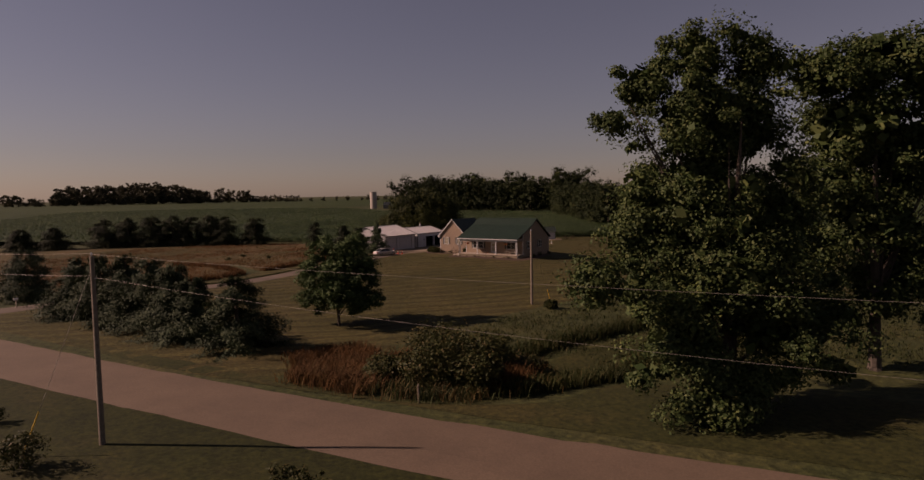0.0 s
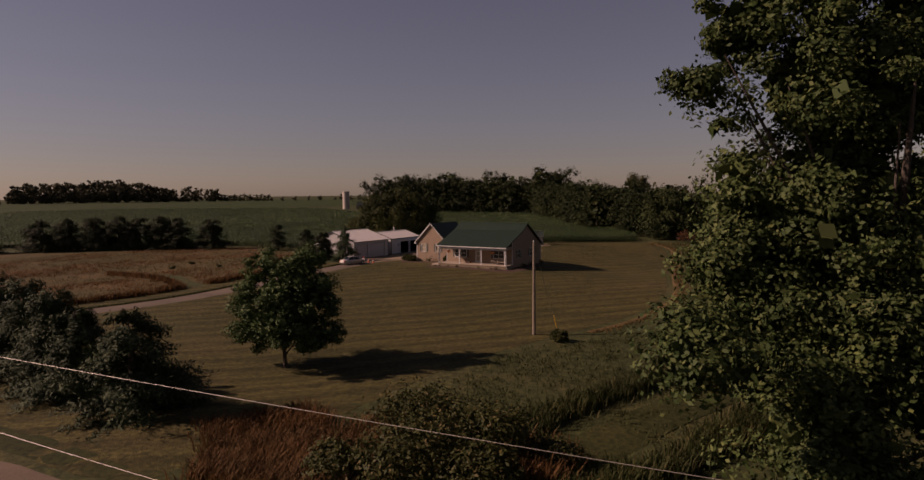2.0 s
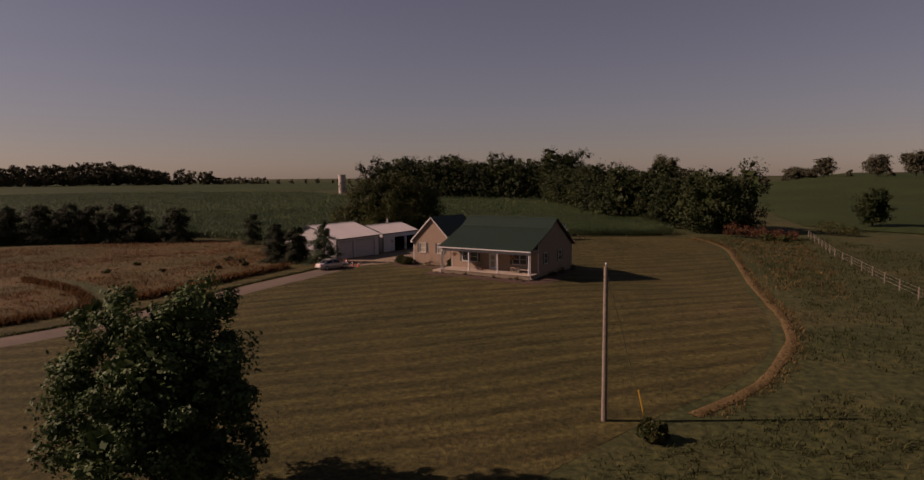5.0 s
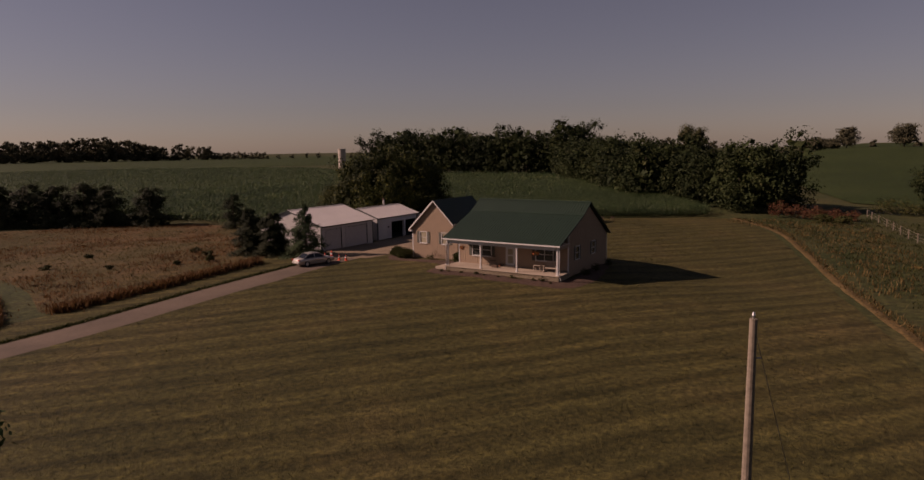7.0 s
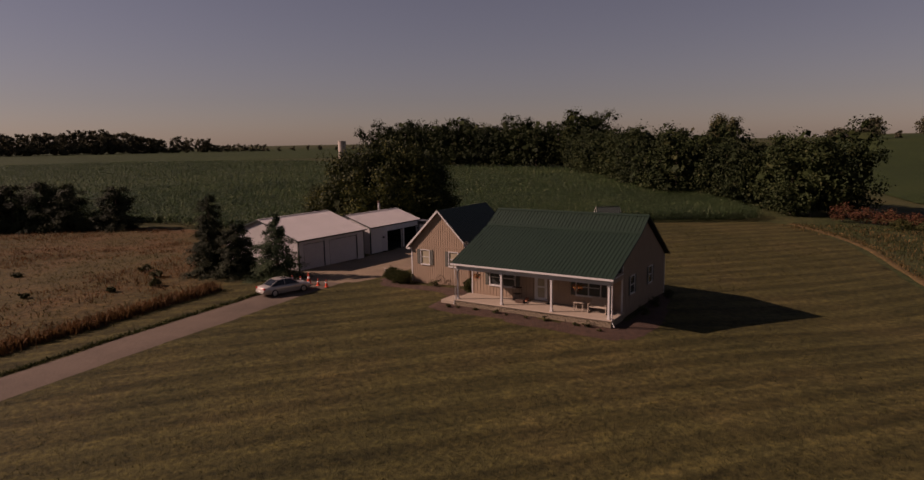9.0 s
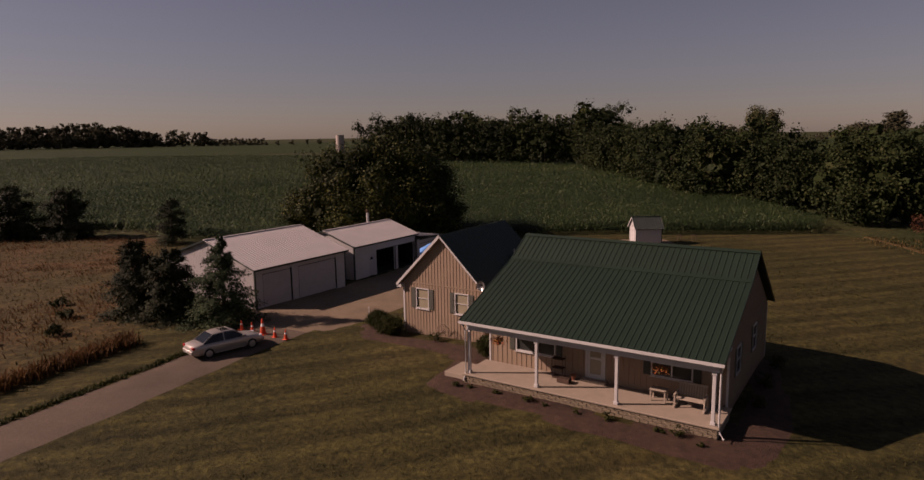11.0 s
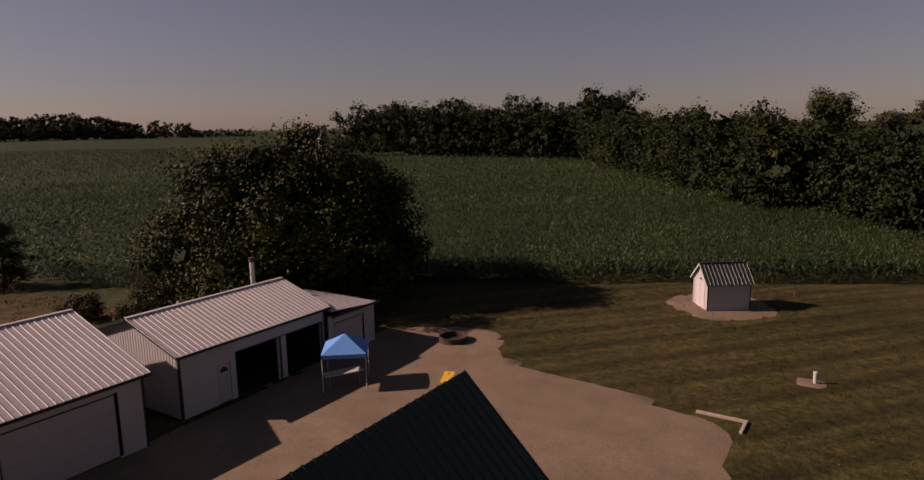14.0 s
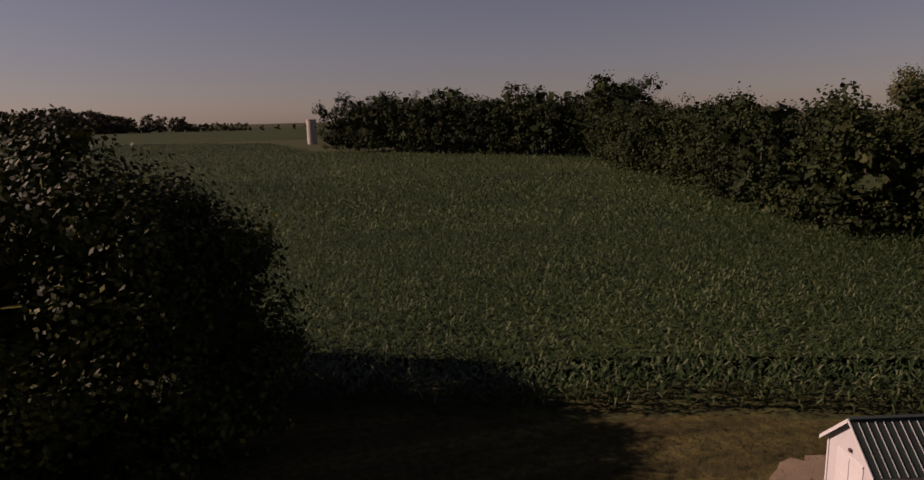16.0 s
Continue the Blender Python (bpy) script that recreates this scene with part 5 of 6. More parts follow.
def mound(name, x, y, r, h, material, label, seed, n=1600, leaf=0.12, category="shrub", group="", up=0.5, z=None, slim=0.45):
    """A low bush of single blades on short stems."""
    rng = np.random.default_rng(seed)
    t = thing(name, x, y, (ground_z(x, y) + 0.06) if z is None else z, 0, label, category, group)
    blobs = [(0, 0, h * 0.45, r * 0.85, r * 0.85, h * 0.45), (r * 0.3, 0, h * 0.5, r * 0.6, r * 0.6, h * 0.45), (-r * 0.3, r * 0.2, h * 0.42, r * 0.6, r * 0.6, h * 0.4)]
    pts, cl, face = crown_points(rng, blobs, max(8, n // 40), 40, r * 0.22, (0.5, 1.0))
    pts[:, 2] = np.maximum(pts[:, 2], 0.03)
    v, f = leaf_quads(rng, pts, leaf, 0, slim, up, face if slim > 0.2 else None)
    mesh_of("leaves", v, f, material, t)
    bm = bmesh.new()
    for k in range(5):
        g = cl[rng.integers(len(cl))]
        tube(bm, [(0, 0, -0.05), (g[0] * 0.5, g[1] * 0.5, max(0.1, g[2] * 0.7)), (g[0], g[1], max(0.15, g[2]))], [0.03, 0.02, 0.008], 5)
    part("stems", bm, M_BARK, t)
    return t


for k, (x, y, r, h) in enumerate([(-23.3, 5.7, 1.15, 1.3), (-25.2, 6.6, 0.95, 1.35), (-14.6, 4.6, 0.8, 1.4)]):
    mound("ornamental_grass", x, y, r, h, L_GREEN, "round clump of green ornamental grass in the mulch bed", 90 + k, 5200, 0.42, "grass clump", "grass clumps by the wing", 1.3, None, 0.07)
mound("shrub", -19.4, 5.6, 0.75, 0.65, L_SHRUB, "small round green shrub under the wing's gable", 94, 900, 0.08)
for k, (x, y, r) in enumerate([(-12.8, -0.3, 0.22), (-11.1, -0.35, 0.25), (-9.3, -0.45, 0.42), (-8.3, -0.5, 0.2), (-6.6, -0.55, 0.2), (-5.0, -0.4, 0.48), (-2.6, -0.45, 0.3), (-1.9, -0.3, 0.55), (-0.7, -0.75, 0.22), (-13.6, -0.5, 0.3)]):
    mound("bedding_plant", x, y, r, r * 0.9, L_SHRUB, "small bedding plant in the porch flower bed", 100 + k, 360, 0.09, "plant", "bedding plants before the porch")
for k, (x, y, r) in enumerate([(0.5, 5.0, 0.6), (0.6, 8.0, 0.7), (0.6, 11.5, 0.7)]):
    mound("shrub", x, y, r, r * 1.2, L_SHRUB, "dark round shrub along the house side", 115 + k, 900, 0.1)
trellis = thing("iron_hoop", -19.0, 6.2, ground_z(-19, 6.2), 0, "round rusted iron wheel leaning in the flower bed", "garden ornament")
bm = bmesh.new()
for r in (0.52, 0.44):
    tube(bm, [(math.cos(a) * r, 0, 0.55 + math.sin(a) * r) for a in (2 * math.pi * k / 20 for k in range(21))], 0.014, 6, False)
part("rim", bm, M_RUST, trellis)
bm = bmesh.new()
for k in range(8):
    a = math.pi * k / 8
    tube(bm, [(-math.cos(a) * 0.45, 0, 0.55 - math.sin(a) * 0.45), (math.cos(a) * 0.45, 0, 0.55 + math.sin(a) * 0.45)], 0.008, 5)
part("spokes", bm, M_RUST, trellis)


# ---- garages ----
def sheet_wall(bm, a, b2, z0, top, out, step=0.23):
    """Ribs on a sheet-metal wall between two plan points; top: its height along it, from 0 to 1."""
    a, b2 = Vector(a), Vector(b2)
    n = max(2, int((b2 - a).length / step))
    o = Vector((*out, 0))
    for k in range(n + 1):
        u = k / n
        p = a.lerp(b2, u)
        d = (b2 - a).normalized() * 0.025
        z1 = top(u)
        q = [(p - d, 0.0), (p - d * 0.5, 0.018), (p + d * 0.5, 0.018), (p + d, 0.0)]
        vs = [bm.verts.new((w.x + o.x * h, w.y + o.y * h, z)) for z in (z0, z1) for w, h in q]
        for i in range(3):
            bm.faces.new((vs[i], vs[i + 1], vs[i + 5], vs[i + 4]))
    return bm


def overhead_door(parent, x, y0, y1, z0, z1, rows=4):
    d = part("overhead_door", cube(x - 0.06, y0, z0, x - 0.02, y1, z1), M_GREYDOOR, parent, "white sectional garage door, closed")
    h = (z1 - z0) / rows
    for r in range(rows):
        part("panel", cube(x - 0.02, y0 + 0.01, z0 + r * h + 0.012, x - 0.002, y1 - 0.01, z0 + (r + 1) * h - 0.012, bevel=0.006), M_GREYDOOR, d)
    part("door_trim", cube(x - 0.02, y1, z0, x + 0.03, y1 + 0.13, z1 + 0.10), M_GREENTRIM, d, "dark green door trim")
    part("door_trim", cube(x - 0.02, y0 - 0.05, z0, x + 0.03, y0, z1 + 0.06), M_GREENTRIM, d, "dark green door trim")
    part("door_trim", cube(x - 0.02, y0, z1, x + 0.03, y1, z1 + 0.06), M_GREENTRIM, d, "dark green door trim")
    return d


def garage(name, xe, xw, y0, y1, z0, eave, xr, ridge, holes, label):
    g = thing(name, (xe + xw) / 2, (y0 + y1) / 2, z0, 0, label, "garage")
    g.matrix_world = Matrix.Translation((0, 0, 0))
    part("front_wall", wall_x(bmesh.new(), xe, y0, y1, z0 - 0.3, eave, -0.12, holes), M_WHITEWALL, g)
    part("rear_wall", cube(xw, y0, z0 - 0.3, xw + 0.12, y1, eave), M_WHITEWALL, g)
    for yy, s in ((y0, 1), (y1, -1)):
        bm = cube(xw + 0.12, yy, z0 - 0.3, xe - 0.12, yy + 0.12 * s, eave - 0.08)
        slab(bm, [(xw + 0.1, yy, eave - 0.08), (xe - 0.1, yy, eave - 0.08), (xr, yy, ridge - 0.1)], 0.1 * s)
        top = lambda u: eave + (ridge - eave) * (1 - abs((xw + (xe - xw) * u) - xr) / (xe - xr if xw + (xe - xw) * u > xr else xr - xw)) - 0.1
        w = part("end_wall", bm, M_WHITEWALL, g)
        part("wall_ribs", sheet_wall(bmesh.new(), (xw, yy), (xe, yy), z0 - 0.2, top, (0, -s)), M_WHITEWALL, w)
        for xx in (xe, xw):
            part("corner_trim", cube(xx - 0.10, yy - 0.03 * s, z0 - 0.2, xx + 0.03, yy + 0.08 * s, eave - 0.05), M_GREENTRIM, g, "dark green corner trim")
    part("floor", cube(xw + 0.12, y0 + 0.12, z0 - 0.06, xe - 0.12, y1 - 0.12, z0 + 0.04), M_DARK, g)
    metal_roof(g, "roof", y0 - 0.25, y1 + 0.25, xe + 0.3, eave - 0.02, xr, ridge, M_WHITEROOF, True, 0.30)
    metal_roof(g, "roof", y0 - 0.25, y1 + 0.25, xw - 0.3, eave - 0.02, xr, ridge, M_WHITEROOF, True, 0.30)
    part("ridge_cap", cube(xr - 0.12, y0 - 0.25, ridge - 0.02, xr + 0.12, y1 + 0.25, ridge + 0.035), M_WHITEROOF, g)
    part("eave_trim", cube(xe + 0.27, y0 - 0.27, eave - 0.17, xe + 0.325, y1 + 0.27, eave - 0.035), M_GREENTRIM, g, "dark green eave trim")
    for yy in (y0 - 0.27, y1 + 0.25):
        bm = bmesh.new()
        for ex in (xe + 0.3, xw - 0.3):
            slab(bm, [(ex, yy, eave + 0.01), (xr, yy, ridge + 0.03), (xr, yy, ridge - 0.14), (ex, yy, eave - 0.16)], 0.025)
        part("rake_trim", bm, M_GREENTRIM, g, "dark green rake trim")
    return g


G1 = garage("garage", -37.25, -49.2, 5.78, 16.3, -1.0, 2.42, -43.24, 4.40, [(6.6, 9.6, -1.3, 1.82), (10.5, 15.0, -1.3, 1.82)], "white metal pole-barn garage with green trim and closed doors")
overhead_door(G1, -37.28, 6.6, 9.6, -1.0, 1.82)
overhead_door(G1, -37.28, 10.5, 15.0, -1.0, 1.82)
G2 = garage("garage", -38.35, -46.1, 18.8, 28.7, -1.15, 2.25, -42.2, 3.58, [(20.95, 21.75, -1.4, 1.0), (22.1, 25.0, -1.4, 1.35), (25.6, 28.35, -1.4, 1.35)], "white metal workshop garage with open bay doors")
part("side_door", cube(-38.42, 20.98, -1.1, -38.37, 21.72, 0.98), M_GREYDOOR, G2, "white entry door with a fan light")
part("fan_light", slab(bmesh.new(), [(-38.35, 21.1, 0.55), (-38.35, 21.6, 0.55), (-38.35, 21.55, 0.72), (-38.35, 21.35, 0.82), (-38.35, 21.15, 0.72)], 0.015), M_GLASS, G2)
for y in (25.08, 28.38):
    part("bay_trim", cube(-38.36, y, -1.1, -38.31, y + 0.12, 1.4), M_GREENTRIM, G2, "dark green bay trim")
part("bay_trim", cube(-38.36, 22.1, 1.35, -38.32, 28.35, 1.41), M_GREENTRIM, G2, "dark green bay trim")
part("bay_door_edge", cube(-40.5, 22.2, 1.42, -38.6, 24.9, 1.48), M_GREYDOOR, G2, "raised overhead door")
part("bay_door_edge", cube(-40.5, 25.7, 1.42, -38.6, 28.25, 1.48), M_GREYDOOR, G2, "raised overhead door")
# added near-black sheets that darken the inside behind the open bays
for nm, c in (("shade_lining", (-45.9, 28.5, -1.2, -38.6, 28.55, 2.1)), ("shade_lining", (-45.9, 18.98, -1.2, -38.6, 19.03, 2.1)), ("shade_lining", (-45.95, 19.03, -1.2, -45.9, 28.5, 2.1)), ("shade_lining", (-45.9, 19.03, 2.1, -38.6, 28.5, 2.15))):
    part(nm, cube(*c), M_DARK, G2, "near-black sheet added as shade inside the workshop")
# lean-to at the far end
G3 = thing("lean_to", -41, 31, -1.1, 0, "white metal lean-to with a closed overhead door", "garage")
G3.matrix_world = Matrix.Translation((0, 0, 0))
part("front_wall", wall_x(bmesh.new(), -38.3, 29.0, 33.25, -1.4, 1.5, -0.12, [(29.5, 32.1, -1.4, 0.95)]), M_WHITEWALL, G3)
part("end_wall", cube(-44.5, 33.13, -1.4, -38.43, 33.25, 1.45), M_WHITEWALL, G3)
part("rear_wall", cube(-44.6, 29.0, -1.4, -44.5, 33.25, 1.45), M_WHITEWALL, G3)
overhead_door(G3, -38.33, 29.5, 32.1, -1.1, 0.95)
metal_roof(G3, "roof", -44.8, -38.0, 33.5, 1.5, 29.0, 1.95, M_WHITEROOF, False, 0.3)
part("eave_trim", cube(-38.02, 29.0, 1.46, -37.97, 33.5, 1.62), M_GREENTRIM, G3)
stack = thing("stove_pipe", -46.3, 30.0, -1.1, 0, "white insulated stove pipe with a rusted cap", "chimney")
part("pipe", bar([(0, 0, 0), (0, 0, 5.1)], 0.16, 12), M_WHITE, stack)
part("cap", bar([(0, 0, 5.1), (0, 0, 5.16), (0, 0, 5.42)], [0.16, 0.21, 0.20], 12), M_RUST, stack)
vent = thing("vent_pipe", -46.6, 24.4, -1.1, 0, "short white vent pipe behind the workshop", "vent")
part("pipe", bar([(0, 0, 0), (0, 0, 3.6)], 0.09, 10), M_WHITE, vent)

# ---- garden shed ----
shed = thing("garden_shed", -20.65, 50.34, ground_z(-20.65, 50.34), 35.8, "small white garden shed with a green metal roof", "shed")
SU, SV, SH, SR = 3.2, 2.6, 2.25, 3.45
part("side_wall", cube(0, 0, -0.1, SU, 0.09, SH), M_WHITEWALL, shed)
part("rear_wall", cube(0, SV - 0.09, -0.1, SU, SV, SH), M_WHITEWALL, shed)
for x0 in (0.0, SU - 0.09):
    bm = cube(x0, 0.09, -0.1, x0 + 0.09, SV - 0.09, SH)
    slab(bm, [(x0, 0, SH), (x0, SV, SH), (x0, SV / 2, SR - 0.08)], -0.09)
    part("gable_wall", bm, M_WHITEWALL, shed)
part("wall_ribs", sheet_wall(bmesh.new(), (0.05, 0), (SU - 0.05, 0), -0.05, lambda u: SH, (0, -1), 0.3), M_WHITEWALL, shed)
dd = part("shed_door", cube(-0.035, 0.55, 0.05, -0.002, 2.05, 2.05, bevel=0.01), M_WHITE, shed, "white double shed door")
part("door_gap", cube(-0.04, 1.29, 0.08, -0.036, 1.31, 2.02), M_DARK, dd)
for z in (0.1, 1.05, 1.98):
    part("door_rail", cube(-0.05, 0.56, z - 0.04, -0.0355, 2.04, z + 0.04), M_WHITE, dd)
for x in (0, SU):
    for y in (0, SV):
        part("corner_trim", cube(x - 0.04, y - 0.04, -0.05, x + 0.04, y + 0.04, SH), M_GREENTRIM if y == 0 else M_WHITE, shed)
metal_roof(shed, "roof", -0.2, SU + 0.2, -0.25, SH - 0.18, SV / 2, SR, M_SHEDROOF, False, 0.3, 0.05)
metal_roof(shed, "roof", -0.2, SU + 0.2, SV + 0.25, SH - 0.18, SV / 2, SR, M_SHEDROOF, False, 0.3, 0.05)
part("ridge_cap", cube(-0.2, SV / 2 - 0.1, SR - 0.02, SU + 0.2, SV / 2 + 0.1, SR + 0.04), M_SHEDROOF, shed)
for s, ey in ((0, -0.25), (1, SV + 0.25)):
    part("rake_board", slab(bmesh.new(), [(-0.215, ey, SH - 0.15), (-0.215, SV / 2, SR + 0.02), (-0.215, SV / 2, SR - 0.14), (-0.215, ey, SH - 0.31)], 0.02), M_WHITE, shed, "white rake board")
part("door_lamp", cube(-0.09, 1.22, 2.2, -0.002, 1.36, 2.32, bevel=0.01), M_RUST, shed)


def sawhorse(x, y, turn):
    t = thing("sawhorse", x, y, ground_z(x, y), turn, "small dark sawhorse on the grass behind the shed", "sawhorse", "sawhorses")
    part("beam", cube(-0.3, -0.06, 0.66, 0.3, 0.06, 0.78, bevel=0.008), M_RUST, t)
    for sx in (-0.22, 0.22):
        for sy in (-1, 1):
            part("leg", bar([(sx, sy * 0.03, 0.72), (sx * 1.1, sy * 0.3, 0.0)], 0.035, 6), M_RUST, t)


sawhorse(-17.0, 56.4, 15)
sawhorse(-15.4, 57.3, 15)
well = thing("well_cap", -12.5, 39.0, ground_z(-12.5, 39) + 0.05, 0, "white well pipe on a small gravel patch", "well cap")
part("pipe", bar([(0, 0, 0), (0, 0, 0.55)], 0.10, 12), M_WHITE, well)
part("cap", bar([(0, 0, 0.55), (0, 0, 0.66)], [0.125, 0.11], 12), M_WHITE, well)
patch("gravel_patch", [(-13.5, 39.6), (-13.4, 38.4), (-12.2, 38.2), (-11.6, 38.9), (-12, 39.7)], 0.5, 0.075, M_GRAVEL, "small gravel patch round the well cap", "gravel")
border = thing("timber_border", -15.0, 32.0, ground_z(-15, 32) + 0.03, 0, "weathered timber edging at the corner of the gravel", "edging")
part("timber", cube(-2.0, 0.05, 0, 0.2, 0.20, 0.14, bevel=0.01), M_WOOD, border)
part("timber", cube(0.2, -1.2, 0, 0.35, 0.2, 0.14, bevel=0.01), M_WOOD, border)

# ---- yard things ----
tent = thing("pop_up_canopy", -34.5, 26.4, ground_z(-34.5, 26.4) + 0.07, 38, "sky-blue pop-up canopy shelter on thin steel legs", "canopy")
TW, TH, TP = 1.2, 2.1, 2.9
peak = Vector((0, 0, TP))
cs = [Vector((sx * TW, sy * TW, TH)) for sx, sy in ((-1, -1), (1, -1), (1, 1), (-1, 1))]
for i in range(4):
    a, c = cs[i], cs[(i + 1) % 4]
    p = part("canopy_panel", slab(bmesh.new(), [a, c, peak], 0.012), M_BLUE, tent, "sky-blue fabric panel")
    part("valance", slab(bmesh.new(), [a, c, c - Vector((0, 0, 0.22)), a - Vector((0, 0, 0.22))], 0.010), M_BLUE, p)
    part("leg", bar([(a.x * 0.97, a.y * 0.97, 0), (a.x * 0.97, a.y * 0.97, TH)], 0.022, 6), M_WHITE, tent)
    part("roof_strut", bar([tuple(a * 0.985), tuple(peak - Vector((0, 0, 0.05)))], 0.012, 5), M_METAL, tent)
picnic = thing("folding_table", -34.6, 26.2, ground_z(-34.6, 26.2) + 0.08, 62, "pale folding table under the canopy", "table")
part("tabletop", cube(-1.1, -0.38, 0.70, 1.1, 0.38, 0.745, bevel=0.01), M_WHITE, picnic)
for x in (-0.85, 0.85):
    for y in (-0.3, 0.3):
        part("leg", bar([(x, y, 0), (x, y, 0.7)], 0.018, 6), M_METAL, picnic)
pit = thing("fire_ring", -33.4, 35.4, ground_z(-33.4, 35.4) + 0.07, 0, "round rusted steel fire ring on the gravel", "fire pit")
bm = bmesh.new()
prof = ((0.88, 0.0), (0.92, 0.0), (0.92, 0.36), (0.98, 0.40), (0.86, 0.40), (0.86, 0.03))
rr = [[bm.verts.new((math.cos(a) * r, math.sin(a) * r, z)) for r, z in prof] for a in (2 * math.pi * k / 28 for k in range(28))]
for k in range(28):
    for i in range(5):
        bm.faces.new((rr[k][i], rr[(k + 1) % 28][i], rr[(k + 1) % 28][i + 1], rr[k][i + 1]))
part("ring", bm, M_RUST, pit)
part("ash", bar([(0, 0, 0.0), (0, 0, 0.06)], [0.85, 0.8], 20), M_DARK, pit)
cornhole = thing("cornhole_board", -29.7, 29.3, ground_z(-29.7, 29.3) + 0.08, 20, "yellow cornhole game board propped on the gravel", "game board")
bm = bmesh.new()
hole = [(math.cos(2 * math.pi * k / 16) * 0.078, 0.37 + math.sin(2 * math.pi * k / 16) * 0.078) for k in range(16)]
o4 = [(-0.3, -0.6), (0.3, -0.6), (0.3, 0.6), (-0.3, 0.6)]
zz = lambda y: 0.09 + (y + 0.6) / 1.2 * 0.22
vo = [bm.verts.new((x, y, zz(y))) for x, y in o4]
vh = [bm.verts.new((x, y, zz(y))) for x, y in hole]
eo = [bm.edges.new((vo[i], vo[(i + 1) % 4])) for i in range(4)] + [bm.edges.new((vh[i], vh[(i + 1) % 16])) for i in range(16)]
bmesh.ops.triangle_fill(bm, edges=eo, use_beauty=True)
bmesh.ops.solidify(bm, geom=bm.faces[:], thickness=0.02)
part("deck", bm, M_YELLOW, cornhole)
for x in (-0.29, 0.26):
    part("side_rail", slab(bmesh.new(), [(x, -0.6, 0.0), (x, 0.6, 0.22), (x, 0.6, 0.30), (x, -0.6, 0.085)], -0.03), M_YELLOW, cornhole)
for x in (-0.24, 0.24):
    part("leg", cube(x - 0.02, 0.5, 0.0, x + 0.02, 0.56, 0.24), M_YELLOW, cornhole)


def cone(x, y, tall=0.72):
    t = thing("traffic_cone", x, y, ground_z(x, y) + 0.09, 0, "orange traffic cone with a white band beside the drive", "traffic cone", "cones beside the car")
    k = tall / 0.72
    part("base", cube(-0.19 * k, -0.19 * k, 0, 0.19 * k, 0.19 * k, 0.035, bevel=0.01), M_ORANGE, t)
    part("lower_cone", bar([(0, 0, 0.035), (0, 0, tall * 0.52)], [0.14 * k, 0.085 * k], 14), M_ORANGE, t)
    part("band", bar([(0, 0, tall * 0.52), (0, 0, tall * 0.70)], [0.086 * k, 0.064 * k], 14), M_REFLECT, t)
    part("tip", bar([(0, 0, tall * 0.70), (0, 0, tall * 0.98), (0, 0, tall)], [0.063 * k, 0.030 * k, 0.02 * k], 14), M_ORANGE, t)


for x, y, h in ((-33.5, 1.3, 0.72), (-32.4, 1.35, 0.72), (-31.2, 1.3, 1.15), (-29.9, 1.25, 0.72), (-28.8, 1.25, 0.72)):
    cone(x, y, h)
mark = thing("marker_post", -28.0, 9.0, ground_z(-28, 9) + 0.05, 0, "short pale marker post at the gravel's edge", "post")
part("stake", bar([(0, 0, 0), (0, 0, 0.6)], 0.04, 8), M_WHITE, mark)


